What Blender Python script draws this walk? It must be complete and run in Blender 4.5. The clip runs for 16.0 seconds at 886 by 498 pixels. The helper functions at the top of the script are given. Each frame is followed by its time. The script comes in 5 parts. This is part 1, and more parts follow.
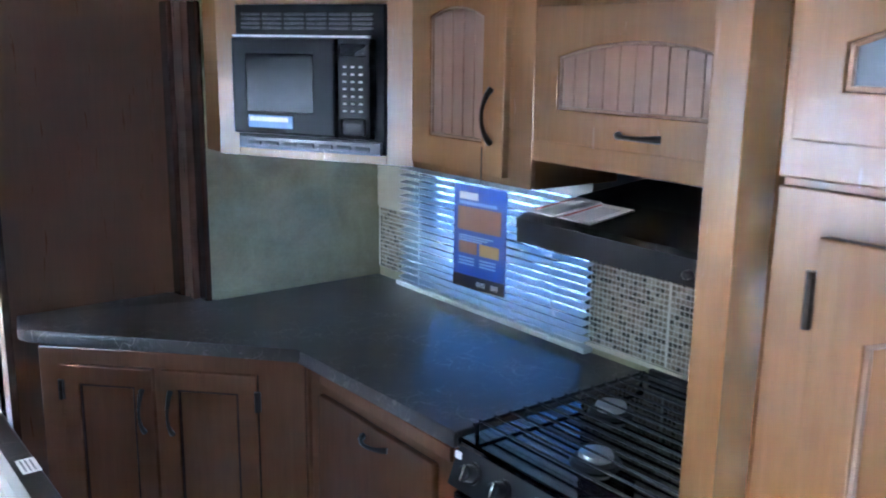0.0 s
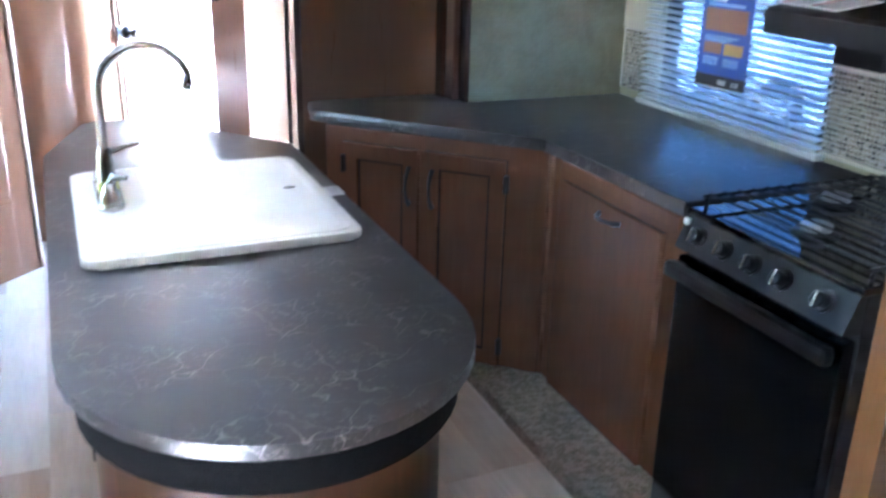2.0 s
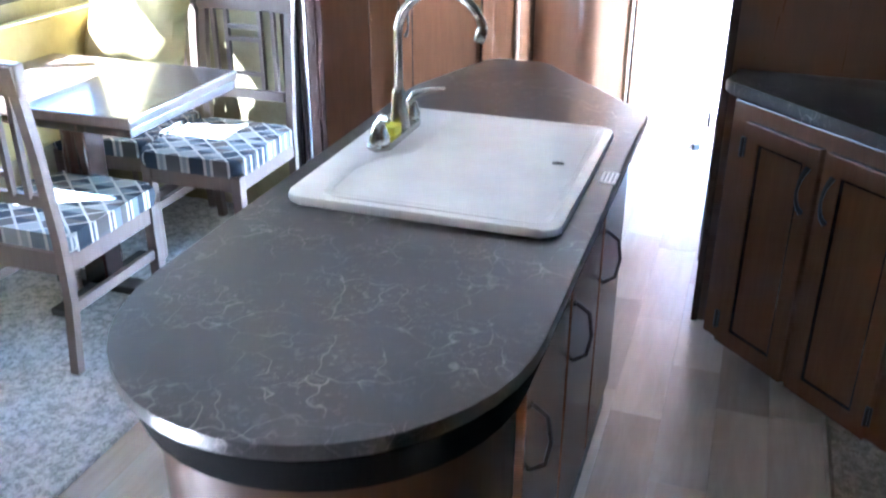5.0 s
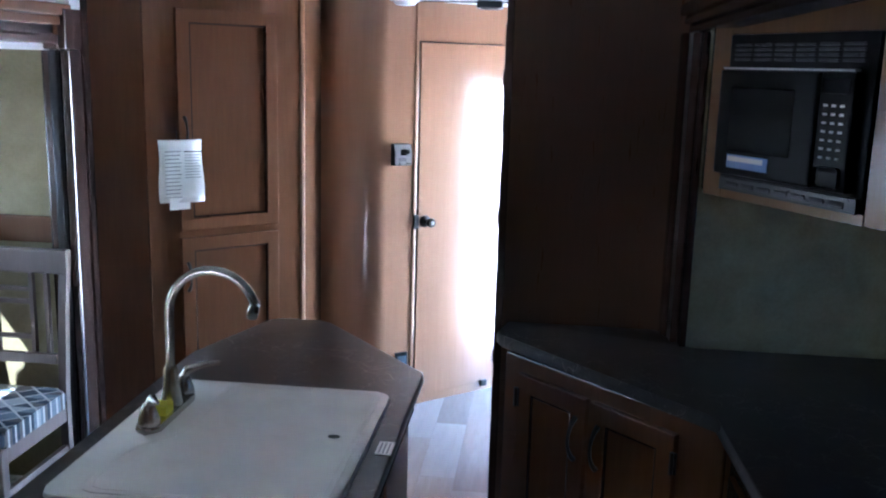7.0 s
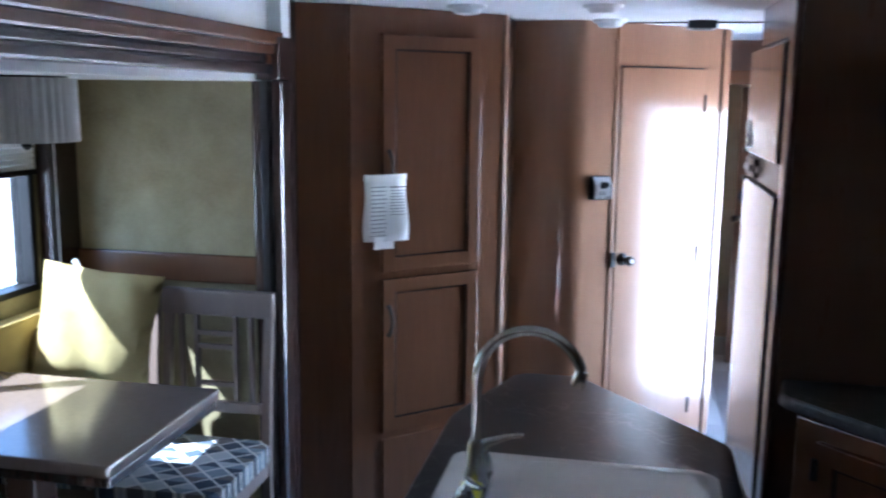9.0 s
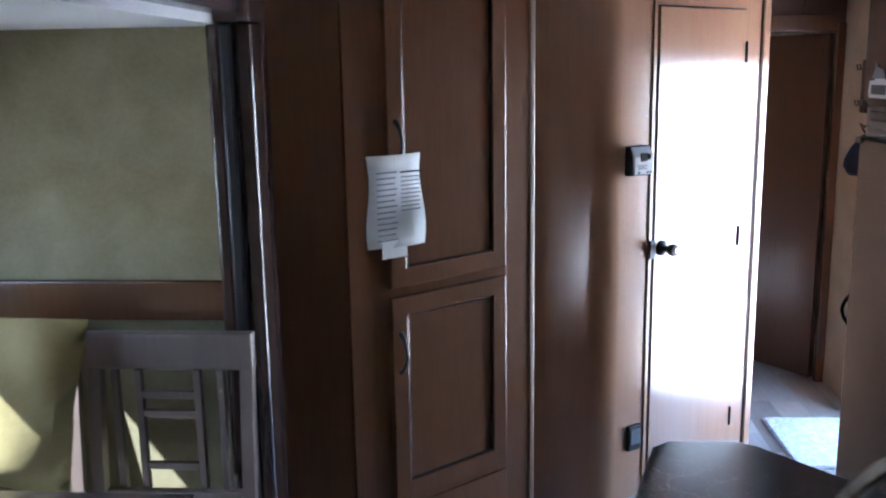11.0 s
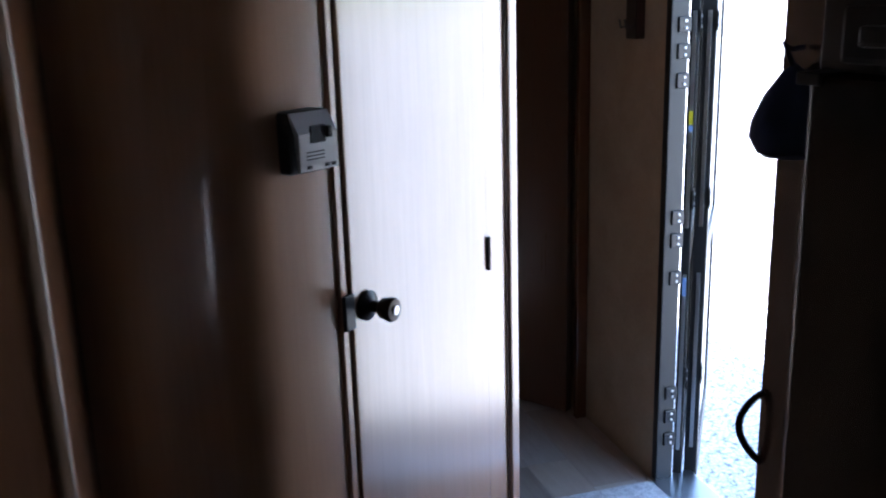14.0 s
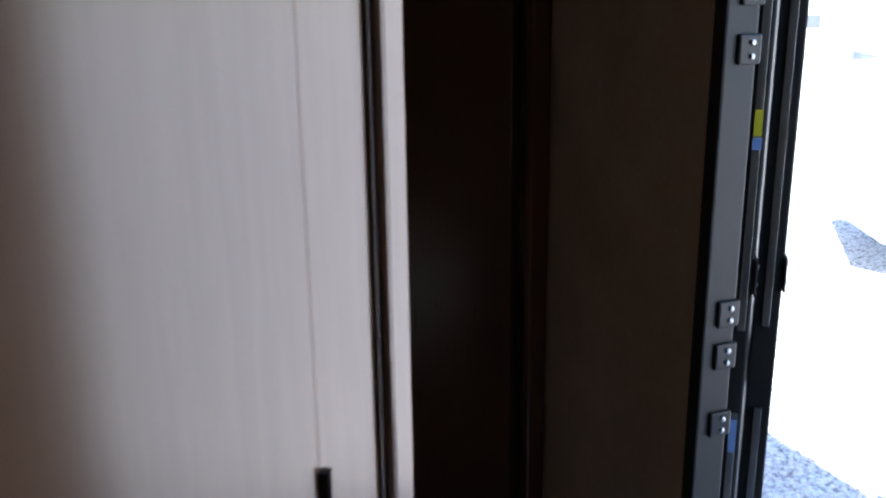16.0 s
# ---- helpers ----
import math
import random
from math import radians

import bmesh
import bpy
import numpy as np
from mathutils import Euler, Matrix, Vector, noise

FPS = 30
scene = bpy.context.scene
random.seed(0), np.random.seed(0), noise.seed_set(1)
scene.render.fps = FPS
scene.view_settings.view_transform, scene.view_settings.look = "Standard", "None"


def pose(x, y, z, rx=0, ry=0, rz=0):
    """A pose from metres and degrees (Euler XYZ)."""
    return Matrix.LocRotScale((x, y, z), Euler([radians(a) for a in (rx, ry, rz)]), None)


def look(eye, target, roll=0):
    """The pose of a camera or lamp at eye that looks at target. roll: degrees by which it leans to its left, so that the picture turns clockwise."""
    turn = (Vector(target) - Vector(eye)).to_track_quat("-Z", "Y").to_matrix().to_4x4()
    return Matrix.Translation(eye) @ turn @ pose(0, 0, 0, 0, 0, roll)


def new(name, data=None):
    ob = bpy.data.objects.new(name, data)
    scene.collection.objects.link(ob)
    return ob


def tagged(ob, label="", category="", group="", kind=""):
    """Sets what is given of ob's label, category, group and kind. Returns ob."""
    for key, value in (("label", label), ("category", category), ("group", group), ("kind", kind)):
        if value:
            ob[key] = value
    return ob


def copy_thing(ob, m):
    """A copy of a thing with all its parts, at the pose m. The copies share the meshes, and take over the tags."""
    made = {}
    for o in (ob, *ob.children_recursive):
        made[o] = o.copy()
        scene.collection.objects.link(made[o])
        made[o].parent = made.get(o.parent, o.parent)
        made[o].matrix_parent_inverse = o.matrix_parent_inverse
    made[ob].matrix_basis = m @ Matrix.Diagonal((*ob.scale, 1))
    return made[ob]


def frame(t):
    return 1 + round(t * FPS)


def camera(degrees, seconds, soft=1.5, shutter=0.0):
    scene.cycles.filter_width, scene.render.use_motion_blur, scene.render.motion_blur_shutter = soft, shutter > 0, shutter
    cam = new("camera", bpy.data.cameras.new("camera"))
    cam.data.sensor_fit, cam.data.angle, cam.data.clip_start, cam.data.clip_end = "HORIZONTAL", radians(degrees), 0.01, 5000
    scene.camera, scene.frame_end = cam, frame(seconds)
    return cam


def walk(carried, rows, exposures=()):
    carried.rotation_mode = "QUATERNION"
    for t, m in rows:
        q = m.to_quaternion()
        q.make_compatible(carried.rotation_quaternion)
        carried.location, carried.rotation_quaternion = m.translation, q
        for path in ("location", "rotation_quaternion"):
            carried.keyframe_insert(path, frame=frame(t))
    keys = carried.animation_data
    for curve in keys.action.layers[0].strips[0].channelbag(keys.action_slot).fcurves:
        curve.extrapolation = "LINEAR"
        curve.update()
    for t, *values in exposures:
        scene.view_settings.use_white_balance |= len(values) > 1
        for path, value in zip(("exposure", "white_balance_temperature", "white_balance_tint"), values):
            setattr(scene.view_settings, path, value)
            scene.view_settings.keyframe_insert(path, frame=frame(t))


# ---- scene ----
cam = camera(52.0, 16.0, soft=2.1, shutter=0.4)
PATH = [
    (0, (-0.126, -0.424, 1.746), (1.059, 1.125, 1.304), 0.8),
    (0.5, (-0.169, -0.587, 1.767), (1.022, 0.959, 1.332), 1.6),
    (1, (-0.179, -0.699, 1.707), (0.901, 0.913, 1.224), 1.8),
    (1.5, (-0.226, -0.753, 1.65), (0.668, 0.938, 1.067), 1.4),
    (2, (-0.373, -0.704, 1.583), (0.369, 1.014, 0.878), 1.4),
    (2.5, (-0.382, -0.694, 1.536), (0.143, 1.043, 0.696), 1.0),
    (3, (-0.21, -0.732, 1.544), (0.065, 1.009, 0.599), 1.9),
    (3.5, (-0.083, -0.655, 1.565), (0.01, 1.074, 0.564), 3.7),
    (3.7, (0.082, -0.696, 1.614), (0.008, 1.02, 0.591), 2.6),
    (5.8, (0.556, -0.368, 1.63), (-0.069, 1.429, 1.013), 1.4),
    (6, (0.583, -0.424, 1.665), (0.085, 1.435, 1.119), 1.8),
    (6.5, (0.605, -0.457, 1.707), (0.325, 1.477, 1.278), 1.9),
    (7, (0.551, -0.456, 1.743), (0.342, 1.494, 1.349), 1.6),
    (7.5, (0.419, -0.458, 1.783), (0.255, 1.498, 1.401), 1.8),
    (8, (0.242, -0.439, 1.801), (0.082, 1.519, 1.428), 1.9),
    (8.5, (0.105, -0.345, 1.735), (-0.153, 1.61, 1.398), 1.5),
    (9, (-0.015, -0.225, 1.725), (-0.405, 1.70, 1.39), 0.7),
    (9.2, (-0.055, -0.16, 1.728), (-0.522, 1.755, 1.388), 0.2),
    (10.2, (-0.42, 0.2, 1.69), (-0.72, 2.14, 1.31), -0.4),
    (11.3, (-0.621, 0.791, 1.648), (-0.713, 2.747, 1.243), -0.7),
    (11.5, (-0.574, 0.888, 1.657), (-0.631, 2.842, 1.237), -0.4),
    (12, (-0.573, 1.173, 1.63), (-0.462, 3.125, 1.208), -0.4),
    (12.5, (-0.552, 1.468, 1.621), (-0.282, 3.399, 1.174), -0.2),
    (13, (-0.517, 1.737, 1.594), (-0.134, 3.644, 1.129), -0.2),
    (13.5, (-0.412, 2.051, 1.567), (0.032, 3.937, 1.071), -0.5),
    (14, (-0.344, 2.38, 1.526), (0.191, 4.238, 1.015), -1.7),
    (14.5, (-0.263, 2.703, 1.501), (0.346, 4.527, 0.954), -3.2),
    (15, (-0.149, 2.983, 1.487), (0.461, 4.804, 0.928), -3.5),
    (15.5, (0.009, 3.344, 1.435), (0.633, 5.164, 0.887), -2.7),
    (16, (0.181, 3.665, 1.396), (0.871, 5.458, 0.841), -0.7),
]
STOPS = [(0, 8.05, 5150), (1.0, 8.05, 5150), (1.5, 8.25, 5150), (2.0, 8.25, 5300), (2.5, 8.1, 5350), (3.5, 7.9, 5350), (5.8, 7.7, 5350),
         (6.0, 7.25, 5350), (6.5, 6.3, 5300), (7.5, 5.95, 5300), (9.2, 5.45, 5250), (11.3, 5.2, 5550), (12.0, 4.75, 5550), (12.5, 4.25, 5550),
         (13.0, 3.85, 5550), (13.5, 3.5, 5600), (14.0, 3.15, 5700), (14.5, 2.8, 5750), (15.0, 2.35, 5750), (15.5, 2.15, 5750), (16.0, 1.95, 6000)]
EXPOSURE = [(t, e, k, 12) for t, e, k in STOPS]
walk(cam, [(t, look(a, b, r)) for t, a, b, r in PATH], EXPOSURE)

# ---- daylight ----
SUN_WAY = Vector((0.72, 0.42, -1.0)).normalized()
world = bpy.data.worlds.new("sky")
scene.world = world
world.use_nodes = True
wn = world.node_tree
sky = wn.nodes.new("ShaderNodeTexSky")
sky.sky_type, sky.sun_disc = "NISHITA", False
sky.sun_elevation = math.asin(-SUN_WAY.z)
sky.sun_rotation = math.atan2(-SUN_WAY.x, -SUN_WAY.y)
wn.links.new(sky.outputs[0], wn.nodes["Background"].inputs[0])
wn.nodes["Background"].inputs[1].default_value = 0.15
sun_data = bpy.data.lights.new("sun", "SUN")
sun_data.energy, sun_data.angle, sun_data.color = 5.0, radians(0.5), (1.0, 0.96, 0.9)
sun = new("sun", sun_data)
sun.matrix_world = look((-6, -4, 12), Vector((-6, -4, 12)) + SUN_WAY)


# ---- material helpers ----
def material(name, colour=(0.5, 0.5, 0.5), rough=0.5, metal=0.0, spec=0.5):
    m = bpy.data.materials.new(name)
    m.use_nodes = True
    b = m.node_tree.nodes["Principled BSDF"]
    b.inputs["Base Color"].default_value = (*colour, 1)
    b.inputs["Roughness"].default_value = rough
    b.inputs["Metallic"].default_value = metal
    b.inputs["Specular IOR Level"].default_value = spec
    return m, m.node_tree, b


def coords(nt, scale=(1, 1, 1), rz=0.0, jitter=False):
    tc = nt.nodes.new("ShaderNodeTexCoord")
    mp = nt.nodes.new("ShaderNodeMapping")
    mp.inputs["Scale"].default_value = scale
    mp.inputs["Rotation"].default_value = (0, 0, rz)
    nt.links.new(tc.outputs["Object"], mp.inputs[0])
    if jitter:
        oi = nt.nodes.new("ShaderNodeObjectInfo")
        mu = nt.nodes.new("ShaderNodeMath")
        mu.operation = "MULTIPLY"
        mu.inputs[1].default_value = 37.0
        nt.links.new(oi.outputs["Random"], mu.inputs[0])
        nt.links.new(mu.outputs[0], mp.inputs["Location"])
    return mp.outputs[0]


def noise_tex(nt, vec, scale, detail=4.0, rough=0.55, distort=0.0):
    n = nt.nodes.new("ShaderNodeTexNoise")
    n.inputs["Scale"].default_value = scale
    n.inputs["Detail"].default_value = detail
    n.inputs["Roughness"].default_value = rough
    n.inputs["Distortion"].default_value = distort
    nt.links.new(vec, n.inputs["Vector"])
    return n.outputs["Fac"]


def ramp(nt, fac, stops, constant=False):
    r = nt.nodes.new("ShaderNodeValToRGB")
    e = r.color_ramp.elements
    while len(e) < len(stops):
        e.new(0.5)
    for k, (p, c) in zip(e, stops):
        k.position, k.color = p, (*c, 1)
    if constant:
        r.color_ramp.interpolation = "CONSTANT"
    nt.links.new(fac, r.inputs[0])
    return r.outputs[0]


def mix(nt, fac, a, b, mode="MIX"):
    m = nt.nodes.new("ShaderNodeMix")
    m.data_type, m.blend_type = "RGBA", mode
    for sock, val in ((m.inputs[0], fac), (m.inputs[6], a), (m.inputs[7], b)):
        if isinstance(val, (int, float)):
            sock.default_value = val
        elif isinstance(val, tuple):
            sock.default_value = (*val, 1)
        else:
            nt.links.new(val, sock)
    return m.outputs[2]


def bump(nt, b, height, strength=0.2, distance=0.002):
    n = nt.nodes.new("ShaderNodeBump")
    n.inputs["Strength"].default_value, n.inputs["Distance"].default_value = strength, distance
    nt.links.new(height, n.inputs["Height"])
    nt.links.new(n.outputs[0], b.inputs["Normal"])


def wood(name, dark, light, rough=0.32, grain=(22, 22, 1.6), spec=0.5, bumpy=0.06):
    m, nt, b = material(name, light, rough, 0, spec)
    v = coords(nt, grain, jitter=True)
    big = coords(nt, (2.2, 2.2, 0.7), jitter=True)
    f1 = noise_tex(nt, v, 3.0, 6, 0.62, 0.4)
    f2 = noise_tex(nt, big, 1.2, 2, 0.5)
    f3 = noise_tex(nt, coords(nt, (grain[0] * 3, grain[1] * 3, grain[2] * 2.5), jitter=True), 3.0, 3, 0.6)
    c1 = ramp(nt, f1, [(0.12, dark), (0.72, light)])
    c2 = ramp(nt, f2, [(0.25, tuple(0.62 * x for x in light)), (0.75, tuple(1.15 * x for x in light))])
    c3 = ramp(nt, f3, [(0.3, dark), (0.62, light)])
    nt.links.new(mix(nt, 0.12, mix(nt, 0.5, c1, c2), c3), b.inputs["Base Color"])
    rr = ramp(nt, f1, [(0.2, (rough * 1.2,) * 3), (0.8, (rough * 0.9,) * 3)])
    nt.links.new(rr, b.inputs["Roughness"])
    bump(nt, b, f1, bumpy, 0.0012)
    return m


def mottled(name, a, c, scale=6.0, rough=0.6, fine=90.0, strength=0.15, distance=0.002, spec=0.4):
    m, nt, b = material(name, a, rough, 0, spec)
    v = coords(nt)
    f = noise_tex(nt, v, scale, 5, 0.6, 0.5)
    g = noise_tex(nt, v, fine, 3, 0.6)
    col = mix(nt, 0.18, ramp(nt, f, [(0.3, a), (0.7, c)]), ramp(nt, g, [(0.3, tuple(0.6 * x for x in a)), (0.7, c)]))
    nt.links.new(col, b.inputs["Base Color"])
    bump(nt, b, g, strength, distance)
    return m


def plain(name, colour, rough=0.4, metal=0.0, spec=0.5, scale=60.0, vary=0.25):
    m, nt, b = material(name, colour, rough, metal, spec)
    v = coords(nt)
    f = noise_tex(nt, v, scale, 4, 0.6)
    g = noise_tex(nt, v, 4.0, 3, 0.5)
    nt.links.new(ramp(nt, g, [(0.25, tuple((1 - vary) * x for x in colour)), (0.75, colour)]), b.inputs["Base Color"])
    nt.links.new(ramp(nt, f, [(0.1, (rough * 0.93,) * 3), (0.9, (min(1, rough * 1.1),) * 3)]), b.inputs["Roughness"])
    bump(nt, b, f, 0.01, 0.0003)
    return m


# ---- materials ----
MAPLE = wood("maple_cabinet_wood", (0.13, 0.06, 0.021), (0.215, 0.112, 0.044), 0.24)
MAPLE_PANEL = wood("maple_panel_wood", (0.125, 0.062, 0.036), (0.2, 0.11, 0.068), 0.3)
MAPLE_DARK = wood("maple_glazed_wood", (0.12, 0.06, 0.03), (0.2, 0.11, 0.055), 0.35)
CHERRY = wood("cherry_cabinet_wood", (0.082, 0.034, 0.016), (0.148, 0.065, 0.030), 0.22, (22, 22, 1.6), 0.5, 0.03)
BROWN = wood("brown_panel_wood", (0.066, 0.029, 0.014), (0.115, 0.052, 0.026), 0.28, (22, 22, 1.6), 0.45, 0.03)
DOORWOOD = wood("bath_door_wood", (0.21, 0.105, 0.057), (0.3, 0.162, 0.094), 0.17, (26, 26, 1.1), 0.9, 0.02)
# cherry again, with the island front's shade put into a darker colour
SHADED_CHERRY = wood("island_shaded_cherry_wood", (0.026, 0.011, 0.005), (0.056, 0.0235, 0.0105), 0.42, (22, 22, 1.6), 0.12)
ESPRESSO = wood("espresso_trim_wood", (0.022, 0.0115, 0.009), (0.05, 0.024, 0.018), 0.2, (22, 22, 1.6), 0.8, 0.02)
REDPOST = wood("dark_red_post_wood", (0.03, 0.013, 0.009), (0.065, 0.026, 0.018), 0.28)
TABLEWOOD = wood("glossy_table_wood", (0.085, 0.06, 0.045), (0.16, 0.118, 0.092), 0.15, (22, 22, 1.6), 0.6, 0.02)
GREYWOOD = wood("driftwood_furniture_wood", (0.12, 0.085, 0.07), (0.23, 0.17, 0.14), 0.35)
WALLPAPER = mottled("sage_mottled_wallpaper", (0.29, 0.265, 0.16), (0.44, 0.415, 0.275), 7.0, 0.7)
OLIVE = mottled("olive_mottled_wallpaper", (0.25, 0.21, 0.11), (0.37, 0.32, 0.19), 7.0, 0.7)
CEILING = mottled("white_ceiling_vinyl", (0.72, 0.72, 0.7), (0.8, 0.8, 0.79), 3.0, 0.6, 160, 0.08)
TAN = mottled("tan_wall_vinyl", (0.36, 0.27, 0.17), (0.46, 0.36, 0.24), 5.0, 0.6)
BLACK = plain("black_plastic", (0.008, 0.008, 0.009), 0.38, 0, 0.25)
BLACK_GLOSS = plain("black_gloss_enamel", (0.004, 0.004, 0.005), 0.05, 0, 0.6)
BLACK_METAL = plain("black_painted_metal", (0.009, 0.0095, 0.01), 0.45)
GRAPHITE = plain("graphite_panel", (0.018, 0.018, 0.02), 0.28, 0.2)
RANGEBLACK = plain("black_range_enamel", (0.006, 0.006, 0.0065), 0.3, 0, 0.3)
BRONZE = plain("oiled_bronze", (0.03, 0.022, 0.018), 0.35, 0.8)
NICKEL = material("brushed_nickel", (0.46, 0.44, 0.40), 0.26, 1.0)[0]
STEEL = plain("aluminium", (0.62, 0.62, 0.62), 0.3, 1.0)
WHITE = plain("white_plastic", (0.78, 0.78, 0.76), 0.35, vary=0.06)
CREAM = plain("cream_border_tile", (0.62, 0.57, 0.46), 0.4, vary=0.1)
SINKWHITE = mottled("sink_white_composite", (0.70, 0.68, 0.64), (0.74, 0.72, 0.69), 3.0, 0.3, 12.0, 0.0)
PAPER = plain("paper_white", (0.8, 0.8, 0.8), 0.7, vary=0.05)
PRINT = plain("grey_print", (0.3, 0.31, 0.33), 0.7)
RED = plain("red_print", (0.5, 0.06, 0.03), 0.6)
BLUE = plain("blue_card", (0.012, 0.06, 0.32), 0.35, vary=0.1)
LIGHTBLUE = plain("light_blue_print", (0.25, 0.4, 0.75), 0.5)
CARDBROWN = plain("brown_print", (0.22, 0.1, 0.05), 0.5)
CARDGOLD = plain("gold_print", (0.45, 0.27, 0.06), 0.5)
YELLOW = plain("yellow_tag", (0.75, 0.68, 0.03), 0.5)
SHADE = plain("pleated_lamp_fabric", (0.5, 0.48, 0.44), 0.8)
PILLOW = mottled("gold_pillow_fabric", (0.42, 0.33, 0.13), (0.52, 0.43, 0.2), 8, 0.85, 220, 0.3)
BENCH = mottled("gold_bench_fabric", (0.34, 0.26, 0.09), (0.45, 0.35, 0.14), 8, 0.85, 220, 0.3)
CAPCLOTH = plain("navy_cloth", (0.02, 0.025, 0.06), 0.85)
GROUT = plain("pale_grout", (0.66, 0.62, 0.55), 0.8)
RUBBER = plain("black_rubber", (0.005, 0.005, 0.005), 0.8, 0, 0.06)
HULL = plain("pale_hull_paint", (0.5, 0.5, 0.52), 0.3)
VEHICLE = plain("white_vehicle_paint", (0.75, 0.75, 0.76), 0.25, vary=0.05)
EXTERIOR = plain("pale_exterior_panel", (0.6, 0.58, 0.54), 0.4)


def make_counter():
    m, nt, b = material("slate_laminate", (0.05, 0.045, 0.042), 0.27)
    v = coords(nt)
    cloud = noise_tex(nt, v, 6.0, 2, 0.5)
    warp = nt.nodes.new("ShaderNodeVectorMath")
    warp.operation = "ADD"
    nz = nt.nodes.new("ShaderNodeTexNoise")
    nz.inputs["Scale"].default_value = 11.0
    nt.links.new(v, nz.inputs["Vector"])
    sc = nt.nodes.new("ShaderNodeVectorMath")
    sc.operation = "SCALE"
    sc.inputs["Scale"].default_value = 0.12
    nt.links.new(nz.outputs["Color"], sc.inputs[0])
    nt.links.new(v, warp.inputs[0])
    nt.links.new(sc.outputs[0], warp.inputs[1])
    vor = nt.nodes.new("ShaderNodeTexVoronoi")
    vor.feature = "DISTANCE_TO_EDGE"
    vor.inputs["Scale"].default_value = 12.0
    nt.links.new(warp.outputs[0], vor.inputs["Vector"])
    veins = ramp(nt, vor.outputs["Distance"], [(0.0, (0.8, 0.8, 0.8)), (0.022, (0, 0, 0))])
    mask = ramp(nt, noise_tex(nt, v, 7.0, 5, 0.62), [(0.43, (0, 0, 0)), (0.66, (0.85, 0.85, 0.85))])
    both = mix(nt, 1.0, veins, mask, "MULTIPLY")
    fleck = ramp(nt, noise_tex(nt, v, 60.0, 4, 0.65, 1.5), [(0.52, (0, 0, 0)), (0.72, (0.6, 0.6, 0.6))])
    both = mix(nt, 1.0, both, mix(nt, 1.0, fleck, mask, "MULTIPLY"), "ADD")
    base = ramp(nt, cloud, [(0.2, (0.026, 0.0205, 0.0185)), (0.8, (0.034, 0.0275, 0.025))])
    smudge = ramp(nt, noise_tex(nt, v, 22.0, 2, 0.5), [(0.45, (0, 0, 0)), (1.0, (0.22, 0.22, 0.22))])
    base = mix(nt, smudge, base, (0.075, 0.066, 0.06))
    nt.links.new(mix(nt, both, base, (0.3, 0.27, 0.245)), b.inputs["Base Color"])
    b.inputs["Roughness"].default_value = 0.3
    return m


def make_plank(seam):
    m, nt, b = material("vinyl_plank" if not seam else "plank_joint", (0.3, 0.25, 0.2), 0.38)
    if seam:
        b.inputs["Base Color"].default_value = (0.2, 0.165, 0.135, 1)
        return m
    oi = nt.nodes.new("ShaderNodeObjectInfo")
    tone = ramp(nt, oi.outputs["Random"], [(0.0, (0.15, 0.105, 0.075)), (0.25, (0.40, 0.30, 0.215)), (0.5, (0.48, 0.42, 0.35)), (0.75, (0.25, 0.195, 0.155)), (1.0, (0.5, 0.46, 0.41))])
    v = coords(nt, (14, 1.6, 1), jitter=True)
    w = coords(nt, (3, 1.5, 1), jitter=True)
    g = noise_tex(nt, v, 2.6, 6, 0.65, 0.5)
    f = noise_tex(nt, w, 2.0, 4, 0.6, 0.6)
    col = mix(nt, 0.3, tone, ramp(nt, g, [(0.25, (0.2, 0.155, 0.12)), (0.75, (0.52, 0.46, 0.4))]))
    col = mix(nt, 0.1, col, ramp(nt, f, [(0.3, (0.17, 0.12, 0.085)), (0.7, (0.54, 0.49, 0.43))]))
    nt.links.new(col, b.inputs["Base Color"])
    b.inputs["Roughness"].default_value = 0.31
    bump(nt, b, g, 0.12, 0.001)
    return m


def make_carpet(name, a, c):
    m, nt, b = material(name, a, 0.95, 0, 0.1)
    v = coords(nt)
    f = noise_tex(nt, v, 130, 3, 0.7)
    g = noise_tex(nt, v, 38, 3, 0.6, 0.4)
    col = mix(nt, 0.5, ramp(nt, f, [(0.38, a), (0.62, c)]), ramp(nt, g, [(0.42, a), (0.58, c)]))
    nt.links.new(col, b.inputs["Base Color"])
    bump(nt, b, f, 0.7, 0.006)
    return m


def make_gravel():
    m, nt, b = material("crushed_gravel", (0.3, 0.29, 0.28), 0.9)
    v = coords(nt)
    vor = nt.nodes.new("ShaderNodeTexVoronoi")
    vor.inputs["Scale"].default_value = 40
    nt.links.new(v, vor.inputs["Vector"])
    stone = ramp(nt, vor.outputs["Distance"], [(0.0, (0.84, 0.82, 0.79)), (0.5, (0.66, 0.64, 0.61)), (0.9, (0.22, 0.21, 0.2))])
    col = mix(nt, 0.55, stone, vor.outputs["Color"], "SOFT_LIGHT")
    hs = nt.nodes.new("ShaderNodeHueSaturation")
    hs.inputs["Saturation"].default_value = 0.15
    nt.links.new(col, hs.inputs["Color"])
    nt.links.new(hs.outputs[0], b.inputs["Base Color"])
    bump(nt, b, vor.outputs["Distance"], 0.9, 0.03)
    return m


